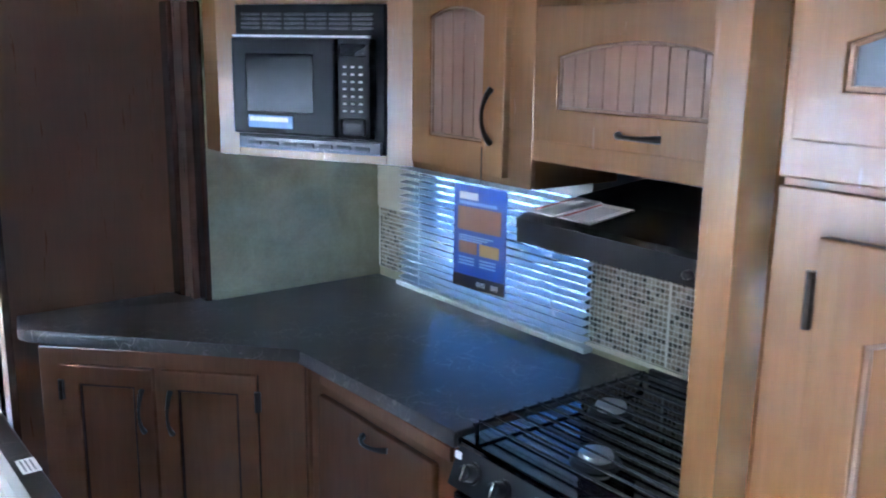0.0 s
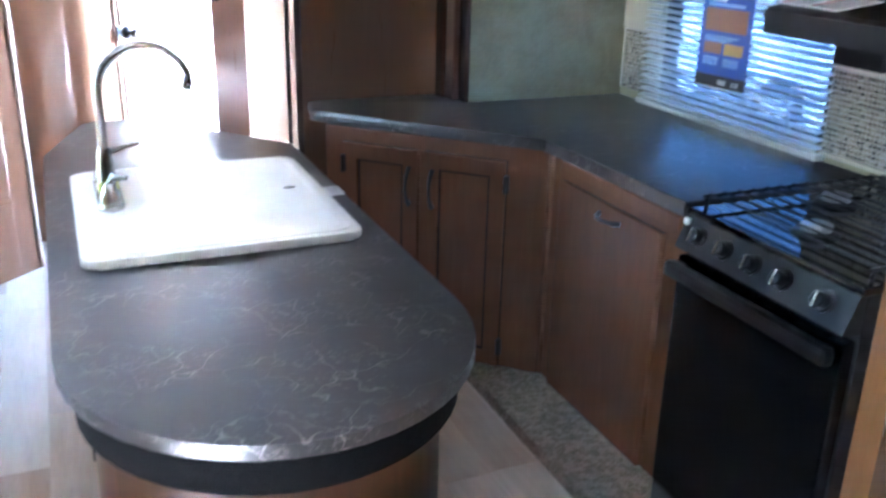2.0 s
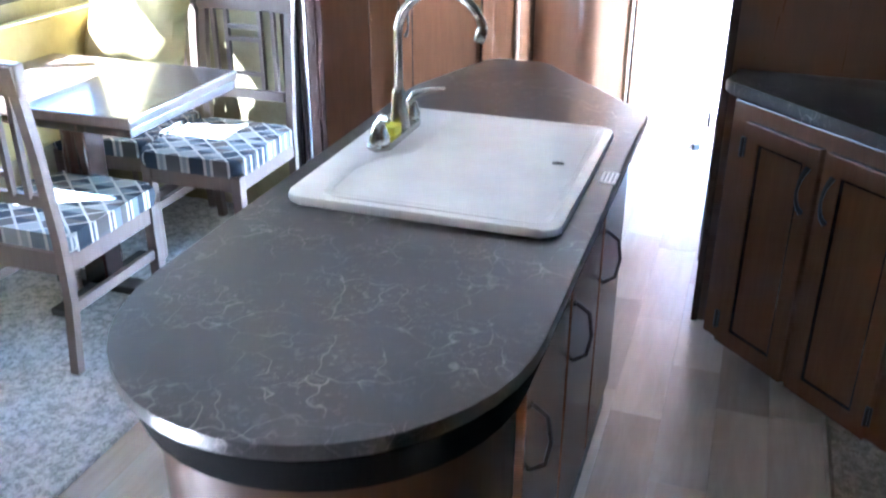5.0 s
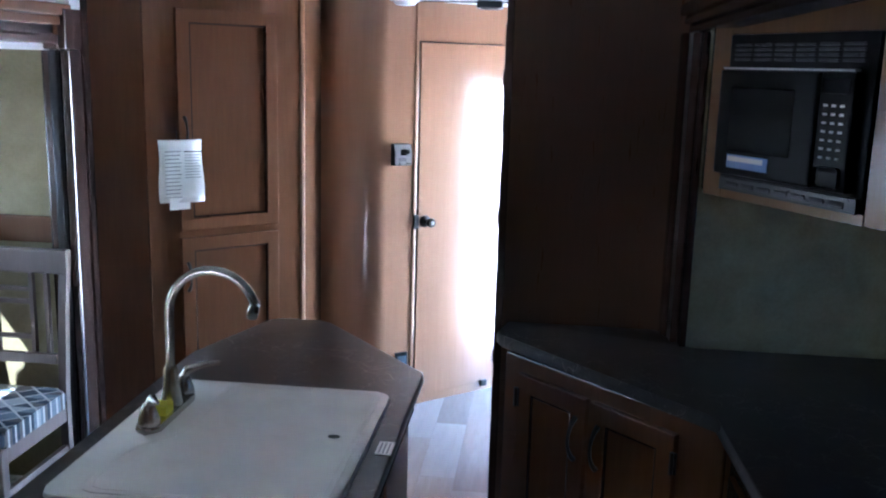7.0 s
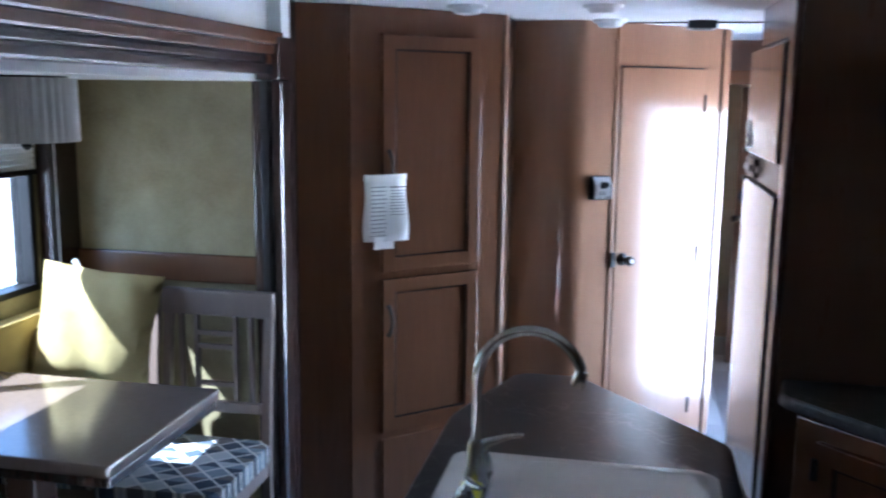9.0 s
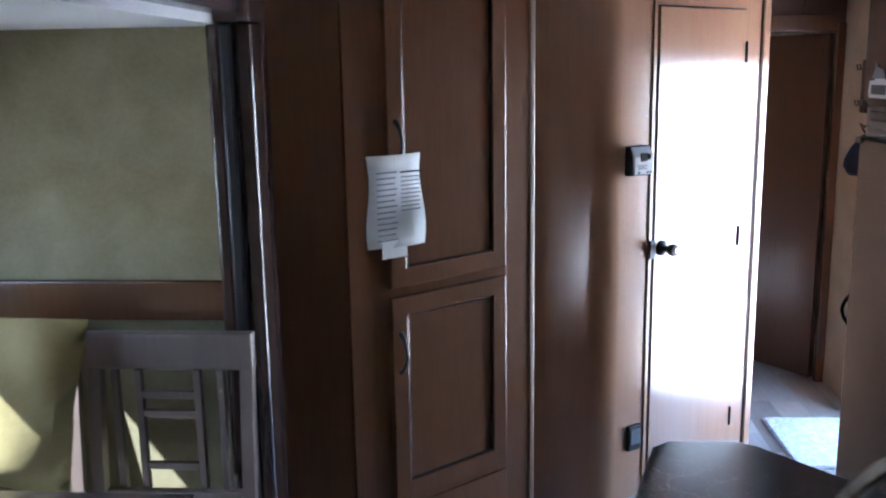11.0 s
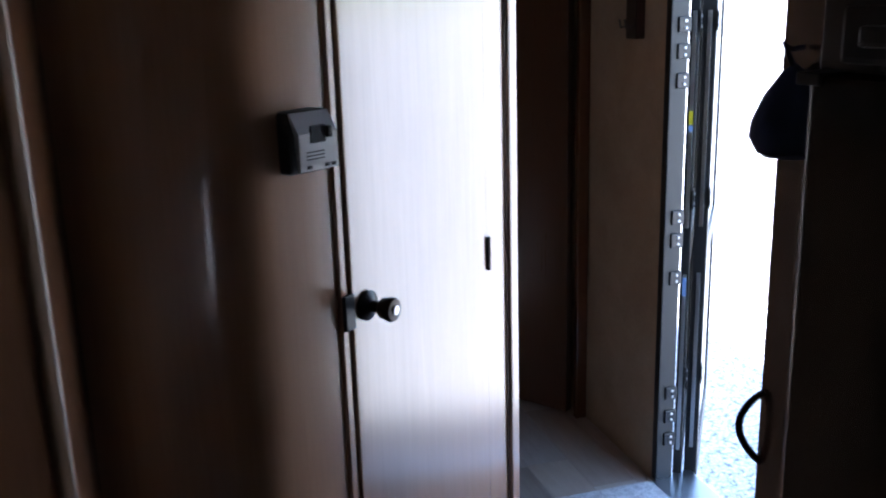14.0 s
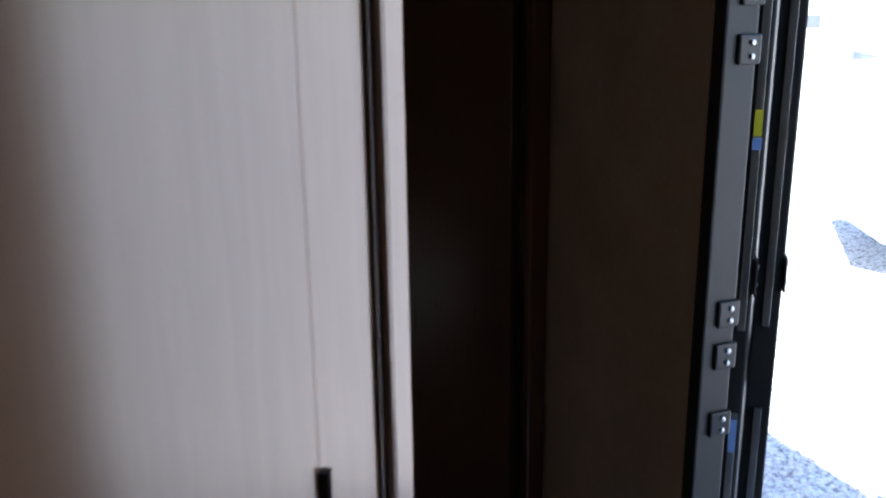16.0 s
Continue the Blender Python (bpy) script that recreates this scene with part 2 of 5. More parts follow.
def make_tile(island):
    m, nt, b = material("mosaic_tile", (0.3, 0.25, 0.2), 0.18)
    n = nt.nodes.new("ShaderNodeNewGeometry" if island else "ShaderNodeObjectInfo")
    f = n.outputs["Random Per Island" if island else "Random"]
    c = ramp(nt, f, [(0.0, (0.015, 0.013, 0.012)), (0.16, (0.22, 0.175, 0.13)), (0.36, (0.32, 0.27, 0.21)), (0.55, (0.15, 0.115, 0.085)),
                     (0.7, (0.27, 0.22, 0.17)), (0.85, (0.44, 0.39, 0.32)), (0.94, (0.02, 0.017, 0.015))], True)
    s = noise_tex(nt, coords(nt), 220, 3)
    nt.links.new(mix(nt, 0.25, c, ramp(nt, s, [(0.3, (0.1, 0.09, 0.08)), (0.7, (0.5, 0.46, 0.4))])), b.inputs["Base Color"])
    return m


def make_seat_fabric():
    m, nt, b = material("geometric_seat_fabric", (0.5, 0.5, 0.5), 0.85, 0, 0.2)
    v = coords(nt, (1, 1, 1))
    sep = nt.nodes.new("ShaderNodeSeparateXYZ")
    nt.links.new(v, sep.inputs[0])

    def op(kind, a, c=None):
        k = nt.nodes.new("ShaderNodeMath")
        k.operation = kind
        for s, val in zip(k.inputs, (a, c)):
            if val is None:
                continue
            if isinstance(val, (int, float)):
                s.default_value = val
            else:
                nt.links.new(val, s)
        return k.outputs[0]
    u = op("MULTIPLY", op("ADD", op("MULTIPLY", sep.outputs[0], 0.9), sep.outputs[1]), 11.0)
    w = op("MULTIPLY", op("SUBTRACT", op("MULTIPLY", sep.outputs[0], 0.9), sep.outputs[1]), 11.0)
    lines = op("MAXIMUM", op("GREATER_THAN", op("FRACT", u), 0.88), op("GREATER_THAN", op("FRACT", w), 0.88))
    cell = nt.nodes.new("ShaderNodeCombineXYZ")
    nt.links.new(op("FLOOR", u), cell.inputs[0])
    nt.links.new(op("FLOOR", w), cell.inputs[1])
    nt.links.new(op("GREATER_THAN", op("FRACT", u), op("FRACT", w)), cell.inputs[2])
    wh = nt.nodes.new("ShaderNodeTexWhiteNoise")
    nt.links.new(cell.outputs[0], wh.inputs["Vector"])
    tone = ramp(nt, wh.outputs["Value"], [(0.0, (0.06, 0.08, 0.11)), (0.3, (0.22, 0.27, 0.31)), (0.55, (0.42, 0.45, 0.46)), (0.8, (0.16, 0.15, 0.15))], True)
    nt.links.new(mix(nt, lines, tone, (0.66, 0.66, 0.63)), b.inputs["Base Color"])
    bump(nt, b, noise_tex(nt, v, 300, 2), 0.3, 0.001)
    return m


def make_glass(name, tint=(1, 1, 1), rough=0.0):
    m, nt, b = material(name, tint, rough)
    b.inputs["Transmission Weight"].default_value = 1.0
    b.inputs["IOR"].default_value = 1.45
    return m


COUNTER, PLANK, JOINT = make_counter(), make_plank(False), make_plank(True)
CARPET = make_carpet("grey_flecked_carpet", (0.24, 0.245, 0.25), (0.62, 0.62, 0.62))
SLIDECARPET = make_carpet("beige_flecked_carpet", (0.14, 0.12, 0.09), (0.33, 0.29, 0.23))
MATFIBRE = make_carpet("grey_door_mat_fibre", (0.4, 0.4, 0.4), (0.68, 0.67, 0.66))
GRAVEL, TILE, TILEMANY = make_gravel(), make_tile(False), make_tile(True)
FABRIC = make_seat_fabric()


def make_tint(name, tint):
    m, nt, b = material(name)
    tr = nt.nodes.new("ShaderNodeBsdfTransparent")
    tr.inputs[0].default_value = (*tint, 1)
    gl = nt.nodes.new("ShaderNodeBsdfGlossy")
    gl.inputs["Roughness"].default_value = 0.02
    mx = nt.nodes.new("ShaderNodeMixShader")
    mx.inputs[0].default_value = 0.05
    nt.links.new(tr.outputs[0], mx.inputs[1])
    nt.links.new(gl.outputs[0], mx.inputs[2])
    nt.links.new(mx.outputs[0], nt.nodes["Material Output"].inputs["Surface"])
    return m


TINTED = make_tint("dark_blue_tinted_glass", (0.06, 0.078, 0.098))
SMOKED = make_tint("smoked_window_glass", (0.36, 0.38, 0.395))

FROSTED = plain("grey_frosted_glass", (0.12, 0.14, 0.16), 0.15)
MWGLASS = plain("dark_oven_glass", (0.004, 0.0042, 0.005), 0.2, 0, 0.14)
FRIDGEPANEL = wood("black_brown_fridge_panel", (0.007, 0.005, 0.004), (0.016, 0.011, 0.008), 0.15, (22, 22, 1.6), 0.4, 0.02)
MWBLACK = plain("black_microwave_plastic", (0.003, 0.003, 0.0035), 0.3, 0, 0.1)
SLAT = plain("white_blind_slat", (0.78, 0.78, 0.76), 0.45, vary=0.05)


# ---- mesh helpers ----
def thing(name, label, category, loc=(0, 0, 0), rz=0.0, group="", kind=""):
    ob = new(name)
    ob.empty_display_size = 0.1
    ob.matrix_world = pose(*loc, 0, 0, rz)
    return tagged(ob, label, category, group, kind)


def part(name, bm, mat, parent=None, label="", loc=(0, 0, 0), rot=(0, 0, 0), smooth=False):
    if isinstance(bm, bmesh.types.BMesh):
        me = bpy.data.meshes.new(name)
        bmesh.ops.recalc_face_normals(bm, faces=bm.faces)
        if smooth:
            for f in bm.faces:
                f.smooth = len(f.verts) <= 4
        bm.to_mesh(me)
        bm.free()
        if smooth:
            me.set_sharp_from_angle(angle=radians(38))
        me.materials.append(mat)
    else:
        me = bm
    ob = new(name, me)
    ob.parent = parent
    ob.matrix_local = pose(*loc, *rot)
    if label:
        ob["label"] = label
    return ob


def solo(name, bm, mat, label, category, loc=(0, 0, 0), rot=(0, 0, 0), group="", kind="", smooth=False):
    return tagged(part(name, bm, mat, None, "", loc, rot, smooth), label, category, group, kind)


def box(x0, x1, y0, y1, z0, z1, bevel=0.0, bm=None, m=None):
    bm = bm or bmesh.new()
    vs = bmesh.ops.create_cube(bm, size=1)["verts"]
    mat = Matrix.Translation(((x0 + x1) / 2, (y0 + y1) / 2, (z0 + z1) / 2)) @ Matrix.Diagonal((x1 - x0, y1 - y0, z1 - z0, 1))
    bmesh.ops.transform(bm, matrix=(m or Matrix()) @ mat, verts=vs)
    if bevel:
        es = list({e for v in vs for e in v.link_edges})
        bmesh.ops.bevel(bm, geom=es, offset=bevel, segments=2, profile=0.6, affect="EDGES")
    return bm


def prism(poly, z0, z1, bevel=0.0, bm=None, segments=2):
    bm = bm or bmesh.new()
    lo = [bm.verts.new((x, y, z0)) for x, y in poly]
    hi = [bm.verts.new((x, y, z1)) for x, y in poly]
    n = len(poly)
    top, low = bm.faces.new(hi), bm.faces.new(lo[::-1])
    for i in range(n):
        bm.faces.new((lo[i], lo[(i + 1) % n], hi[(i + 1) % n], hi[i]))
    if bevel:
        bmesh.ops.bevel(bm, geom=list(top.edges) + list(low.edges), offset=bevel, segments=segments, profile=0.5, affect="EDGES")
    return bm


def slab(poly, y0, y1, bevel=0.0, bm=None):
    """A polygon in x and z, given thickness along y."""
    bm = bm or bmesh.new()
    tmp = prism(poly, y0, y1, bevel)
    bmesh.ops.transform(tmp, matrix=Matrix(((1, 0, 0, 0), (0, 0, 1, 0), (0, 1, 0, 0), (0, 0, 0, 1))), verts=tmp.verts)
    me = bpy.data.meshes.new("tmp")
    tmp.to_mesh(me)
    tmp.free()
    bm.from_mesh(me)
    bpy.data.meshes.remove(me)
    return bm


def tube(points, r, seg=8, bm=None):
    bm = bm or bmesh.new()
    pts = [Vector(p) for p in points]
    rings = []
    up = None
    for i, p in enumerate(pts):
        d = (pts[min(i + 1, len(pts) - 1)] - pts[max(i - 1, 0)]).normalized()
        if up is None:
            up = d.orthogonal().normalized()
        side = d.cross(up).normalized()
        up = side.cross(d).normalized()
        rr = r[i] if isinstance(r, (list, tuple)) else r
        rings.append([bm.verts.new(p + rr * (math.cos(2 * math.pi * k / seg) * side + math.sin(2 * math.pi * k / seg) * up)) for k in range(seg)])
    for a, c in zip(rings, rings[1:]):
        for k in range(seg):
            bm.faces.new((a[k], a[(k + 1) % seg], c[(k + 1) % seg], c[k]))
    bm.faces.new(rings[0][::-1])
    bm.faces.new(rings[-1])
    return bm


def lathe(profile, seg=20, bm=None, m=None):
    """Profile of (radius, height) turned about z."""
    bm = bm or bmesh.new()
    first = len(bm.verts)
    rings = [[bm.verts.new((r * math.cos(2 * math.pi * k / seg), r * math.sin(2 * math.pi * k / seg), z)) for k in range(seg)] for r, z in profile]
    for a, c in zip(rings, rings[1:]):
        for k in range(seg):
            bm.faces.new((a[k], a[(k + 1) % seg], c[(k + 1) % seg], c[k]))
    bm.faces.new(rings[0][::-1])
    bm.faces.new(rings[-1])
    if m:
        bmesh.ops.transform(bm, matrix=m, verts=[v for ring in rings for v in ring])
    return bm


def rounded(x0, x1, y0, y1, r, n=6):
    out = []
    for cx, cy, a in ((x1 - r, y1 - r, 0), (x0 + r, y1 - r, 90), (x0 + r, y0 + r, 180), (x1 - r, y0 + r, 270)):
        for i in range(n + 1):
            t = radians(a + 90 * i / n)
            out.append((cx + r * math.cos(t), cy + r * math.sin(t)))
    return out


def arch_z(x, x0, x1, z, rise):
    u = (x - (x0 + x1) / 2) / ((x1 - x0) / 2)
    return z + rise * (1 - u * u)


def cabinet_door(parent, x0, x1, z0, z1, wood_mat, panel_mat, stile=0.055, arch=0.0, bead=False, y=0.0, thick=0.02, name="door"):
    """A framed door in the plane y, facing -y, with a recessed panel."""
    bm = bmesh.new()
    yf = y - thick
    a, c, zt = x0 + stile, x1 - stile, z1 - stile - arch
    n = 10
    head = [(c - (c - a) * i / n, arch_z(c - (c - a) * i / n, a, c, zt, arch)) for i in range(n + 1)] if arch else [(c, zt), (a, zt)]
    edges = []
    for loop in ([(x0, z0), (x1, z0), (x1, z1), (x0, z1)], [(a, z0 + stile), (c, z0 + stile)] + head):
        vs = [bm.verts.new((px, yf, pz)) for px, pz in loop]
        edges += [bm.edges.new((vs[i], vs[(i + 1) % len(vs)])) for i in range(len(vs))]
    rim = [e for e in edges]
    bmesh.ops.triangle_fill(bm, use_beauty=True, edges=edges)
    out = bmesh.ops.extrude_face_region(bm, geom=list(bm.faces))
    bmesh.ops.translate(bm, vec=(0, thick, 0), verts=[g for g in out["geom"] if isinstance(g, bmesh.types.BMVert)])
    bmesh.ops.bevel(bm, geom=[e for e in rim if e.is_valid], offset=0.0035, segments=2, profile=0.6, affect="EDGES")
    d = part(name, bm, wood_mat, parent)
    pm = box(x0 + stile, x1 - stile, y - 0.009, y - 0.002, z0 + stile, z1 - stile + 0.0)
    if bead:
        n = max(3, int((x1 - x0 - 2 * stile) / 0.042))
        w = (x1 - x0 - 2 * stile) / n
        pm.free()
        for i in range(n):
            part("bead_board", box(x0 + stile + i * w + 0.001, x0 + stile + (i + 1) * w - 0.001, y - 0.011, y - 0.0062, z0 + stile, z1 - stile, 0.0015), panel_mat, d)
        pm = box(x0 + stile, x1 - stile, y - 0.006, y - 0.001, z0 + stile, z1 - stile)
    part("panel", pm, panel_mat, d)
    mb = bmesh.new()
    e = 0.007
    box(x0 + stile, x0 + stile + e, y - 0.016, y - 0.008, z0 + stile, z1 - stile - arch, 0.002, mb)
    box(x1 - stile - e, x1 - stile, y - 0.016, y - 0.008, z0 + stile, z1 - stile - arch, 0.002, mb)
    box(x0 + stile, x1 - stile, y - 0.016, y - 0.008, z0 + stile, z0 + stile + e, 0.002, mb)
    if arch:
        n = 10
        tube([(a + (c - a) * i / n, y - 0.012, arch_z(a + (c - a) * i / n, a, c, zt - 0.003, arch)) for i in range(n + 1)], 0.004, 6, mb)
    else:
        box(x0 + stile, x1 - stile, y - 0.016, y - 0.008, z1 - stile - e, z1 - stile, 0.002, mb)
    part("bead", mb, MAPLE_DARK if wood_mat is MAPLE else ESPRESSO, d)
    return d


def bow_handle(parent, x, y, z, length, upright=True, mat=None, out=0.03):
    pts, rad = [], []
    for i in range(11):
        u = i / 10
        s = (u - 0.5) * length
        d = out * math.sin(math.pi * u) ** 0.7 if 0 < u < 1 else 0.0
        pts.append((x, y - d, z + s) if upright else (x + s, y - d, z))
        rad.append(0.0045 + 0.004 * abs(2 * u - 1) ** 2)
    return part("handle", tube(pts, rad, 8), mat or BRONZE, parent, "dark bronze bow handle", smooth=True)


def hinge(parent, x, y, z, h=0.06, mat=None):
    bm = tube([(x, y - 0.006, z - h / 2), (x, y - 0.006, z + h / 2)], 0.006, 8)
    box(x - 0.004, x + 0.012, y - 0.003, y, z - h / 2, z + h / 2, 0, bm)
    return part("hinge", bm, mat or BRONZE, parent, "dark bronze hinge")


def wall_slab(name, x0, x1, y0, y1, z0, z1, mat, label):
    return solo(name, box(x0, x1, y0, y1, z0, z1), mat, label, "wall", kind="structure")


CEIL = 2.05

# ---- large structure ----
floor = solo("floor", box(-1.15, 1.05, -2.3, 6.6, -0.06, -0.004), JOINT, "floor of wood-look vinyl planks in beige and grey", "floor", kind="structure")
solo("floor_slide_left", box(-2.2, -1.10, 0.2, 2.95, -0.06, 0.012), CARPET, "grey flecked carpet under the dinette", "carpet", kind="structure")
solo("floor_slide_kitchen", box(0.87, 1.72, 0.2, 2.55, -0.003, 0.045), SLIDECARPET, "beige flecked carpet strip before the kitchen units", "carpet", kind="structure")
solo("trim_floor_left", box(-1.115, -1.075, 0.2, 2.92, -0.002, 0.016, 0.005), CARPET, "grey bound edge of the carpet", "trim", kind="structure")
solo("trim_floor_kitchen", box(0.855, 0.872, 0.2, 2.5, -0.003, 0.046, 0.006), SLIDECARPET, "beige bound edge strip of the kitchen carpet", "trim", kind="structure")

ceiling = solo("ceiling", box(-1.3, 1.12, -2.4, 6.7, CEIL, CEIL + 0.06), CEILING, "white vinyl ceiling", "ceiling", kind="structure")
solo("ceiling_slide_left", box(-2.2, -1.29, 0.2, 2.95, 1.762, 1.86), CEILING, "white ceiling over the dinette", "ceiling", kind="structure")
solo("ceiling_slide_kitchen", box(1.07, 1.75, 0.3, 2.5, 1.931, 1.99), CEILING, "white ceiling over the kitchen", "ceiling", kind="structure")
for yy in (0.95, 2.5, 4.0):
    solo("trim_ceiling", box(-1.25, 1.05, yy - 0.01, yy + 0.01, CEIL - 0.006, CEIL + 0.002, 0.002), ESPRESSO, "dark seam strip on the ceiling", "trim", kind="structure")

# rear and side walls behind the walk: unseen, dark brown to dim the bounce
wall_slab("wall_rear", -1.3, 1.12, -2.36, -2.3, 0, CEIL, BROWN, "unseen rear wall, brown to cut bounced light")
bm = box(-1.35, -1.29, -2.36, 0.2, 0, 0.85)
box(-1.35, -1.29, -2.36, 0.2, 0.85, CEIL, 0, bm)
solo("wall_left_rear", bm, BROWN, "unseen rear side wall, brown to cut bounced light", "wall", kind="structure")
wall_slab("wall_right_rear", 1.05, 1.12, -2.36, -0.487, 0, CEIL, BROWN, "unseen rear side wall, brown to cut bounced light")

# dinette slide-out
bm = box(-2.2, -2.12, 0.2, 2.95, 0, 1.0)
box(-2.2, -2.12, 0.2, 2.95, 1.6, 1.86, 0, bm)
box(-2.2, -2.12, 0.2, 1.35, 1.0, 1.6, 0, bm)
box(-2.2, -2.12, 2.68, 2.95, 1.0, 1.6, 0, bm)
solo("wall_dinette_window", bm, OLIVE, "olive wallpapered wall with the dinette window", "wall", kind="structure")
wall_slab("wall_dinette_end", -2.12, -1.27, 2.88, 2.95, 0, 1.86, OLIVE, "olive mottled wallpaper wall at the dinette")
wall_slab("wall_dinette_near", -2.2, -1.27, 0.13, 0.2, 0, 1.86, OLIVE, "olive wallpaper wall of the dinette")
solo("trim_dinette_rail", box(-2.1, -1.31, 2.855, 2.878, 1.02, 1.125, 0.006), CHERRY, "brown wooden rail on the olive wall", "trim", kind="structure")
solo("trim_dinette_edge", box(-1.335, -1.3, 2.85, 2.878, 1.1, 1.8, 0.004), ESPRESSO, "dark edge strip beside the olive wall", "trim", kind="structure")
solo("trim_dinette_window_side", box(-2.115, -2.06, 2.70, 2.875, 0.95, 1.8, 0.006), ESPRESSO, "dark wooden window lambrequin", "trim", kind="structure")

# slide-out fascia: stacked mouldings over the dinette opening
fascia = thing("trim_dinette_fascia", "dark wooden moulded fascia over the dinette opening", "trim", kind="structure")
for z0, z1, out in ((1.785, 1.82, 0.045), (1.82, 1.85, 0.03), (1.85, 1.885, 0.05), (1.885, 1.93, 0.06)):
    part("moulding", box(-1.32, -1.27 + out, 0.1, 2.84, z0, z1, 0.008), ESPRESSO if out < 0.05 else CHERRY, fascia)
part("moulding", box(-1.32, -1.27, 0.1, 2.84, 1.93, CEIL, 0.0), CEILING, fascia, "white board above the mouldings")
jamb = thing("trim_dinette_jamb", "dark glossy fluted post at the dinette opening", "trim", kind="structure")
for x0, x1, yy in ((-1.32, -1.285, 2.80), (-1.285, -1.25, 2.785), (-1.25, -1.21, 2.80)):
    part("flute", box(x0, x1, yy, 2.90, 0.0, 1.765, 0.009), GRAPHITE if x0 == -1.285 else ESPRESSO, jamb)
part("rosette", box(-1.325, -1.205, 2.77, 2.90, 1.765, 1.915, 0.01), ESPRESSO, jamb, "square dark corner block")
part("rosette_face", box(-1.30, -1.23, 2.755, 2.775, 1.795, 1.885, 0.012), CHERRY, jamb)
wall_slab("wall_left_upper", -1.32, -1.22, 2.84, 2.92, 1.915, CEIL, CEILING, "white board over the post")
# added filler that closes the gap to the pantry against leaking light
wall_slab("wall_post_return", -1.31, -1.215, 2.921, 2.966, 0, CEIL, ESPRESSO, "dark filler added behind the fluted post to stop light leaking in")

# kitchen slide-out
bm = box(1.68, 1.75, 0.3, 2.5, 0, 0.95)
box(1.68, 1.75, 0.3, 2.5, 1.36, 1.99, 0, bm)
box(1.68, 1.75, 0.3, 1.26, 0.95, 1.36, 0, bm)
box(1.68, 1.75, 2.08, 2.5, 0.95, 1.36, 0, bm)
solo("wall_kitchen_window", bm, WALLPAPER, "kitchen wall with a low window", "wall", kind="structure")
wall_slab("wall_kitchen_end", 1.02, 1.68, 2.32, 2.40, 0, 1.95, WALLPAPER, "sage mottled wallpaper wall over the worktop")
wall_slab("wall_kitchen_near", 1.12, 1.75, 0.40, 0.47, 0, 1.99, BROWN, "brown end wall of the kitchen slide")
jam2 = thing("trim_kitchen_jamb", "dark reddish fluted post at the kitchen opening", "trim", kind="structure")
for x0, x1, y0, mt in ((0.955, 0.975, 2.43, ESPRESSO), (0.975, 0.998, 2.36, REDPOST), (0.998, 1.018, 2.31, ESPRESSO)):
    part("flute", box(x0, x1, y0, 2.49, 0.0, 1.863, 0.006), mt, jam2)
fas2 = thing("trim_kitchen_fascia", "dark wooden moulded fascia over the kitchen opening", "trim", kind="structure")
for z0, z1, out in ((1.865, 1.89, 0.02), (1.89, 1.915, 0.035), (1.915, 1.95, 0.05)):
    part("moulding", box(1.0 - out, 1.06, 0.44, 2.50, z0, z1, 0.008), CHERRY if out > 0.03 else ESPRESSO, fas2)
part("moulding", box(1.0, 1.06, 0.44, 2.5, 1.95, CEIL), CEILING, fas2, "white board above the mouldings")

# middle and hall
panel_side = wall_slab("wall_fridge_side", 0.438, 1.02, 2.50, 2.56, 0, CEIL, BROWN, "brown wood-grain side panel of the refrigerator closet")
solo("trim_fridge_side", box(0.418, 0.441, 2.485, 2.575, 0, CEIL, 0.005), ESPRESSO, "dark edge strip of the refrigerator closet", "trim", kind="structure")
wall_slab("wall_fridge_far", 0.487, 1.05, 3.37, 3.50, 0, CEIL, ESPRESSO, "dark wooden closet wall beside the refrigerator")
bm = box(1.05, 1.12, 2.5, 3.99, -0.06, CEIL)
box(1.05, 1.12, 3.99, 4.80, 1.68, CEIL, 0, bm)
box(1.05, 1.12, 4.80, 6.6, -0.06, CEIL, 0, bm)
solo("wall_entry", bm, TAN, "tan wall with the entrance opening", "wall", kind="structure")
wall_slab("wall_left_far", -1.4, -1.25, 2.95, 6.6, 0, CEIL, BROWN, "brown wall behind the pantry")
bm = box(0.42, 0.48, 5.33, 5.42, 0, CEIL)
box(0.48, 1.05, 5.33, 5.42, 1.84, CEIL, 0, bm)
solo("wall_hall_end", bm, BROWN, "brown wall with the hall doorway", "wall", kind="structure")
wall_slab("wall_hall_back", -1.3, 1.05, 6.5, 6.6, 0, CEIL, TAN, "tan wall closing the bedroom")
solo("trim_hall_door", box(1.005, 1.047, 5.30, 5.33, 0, 1.84, 0.005), CHERRY, "brown door casing in the hall", "trim", kind="structure")
solo("trim_hall_head", box(0.48, 1.005, 5.30, 5.33, 1.80, 1.88, 0.005), CHERRY, "brown door head casing in the hall", "trim", kind="structure")

# curved bathroom wall
BC, BD = Vector((-0.10, 3.985)), Vector((0.436, 4.45))
bdir = (BD - BC).normalized()
bnorm = Vector((bdir.y, -bdir.x))
BANG = math.degrees(math.atan2(bdir.y, bdir.x))
BLEN = (BD - BC).length
BS = BC - bdir * 0.13
centre = BS - bnorm * 0.15
arc = []
for i in range(15):
    a = math.atan2(bnorm.y, bnorm.x) - radians(50 * i / 14)
    arc.append((centre.x + 0.15 * math.cos(a), centre.y + 0.15 * math.sin(a)))
outer_line = [tuple(BD)] + arc + [(-0.545, arc[-1][1] + 0.04)]
inner_line = [(-0.545, arc[-1][1] + 0.09)] + [(centre.x + 0.1 * (x - centre.x) / 0.15, centre.y + 0.1 * (y - centre.y) / 0.15) for x, y in arc[::-1]] + [tuple(BD - bnorm * 0.05)]
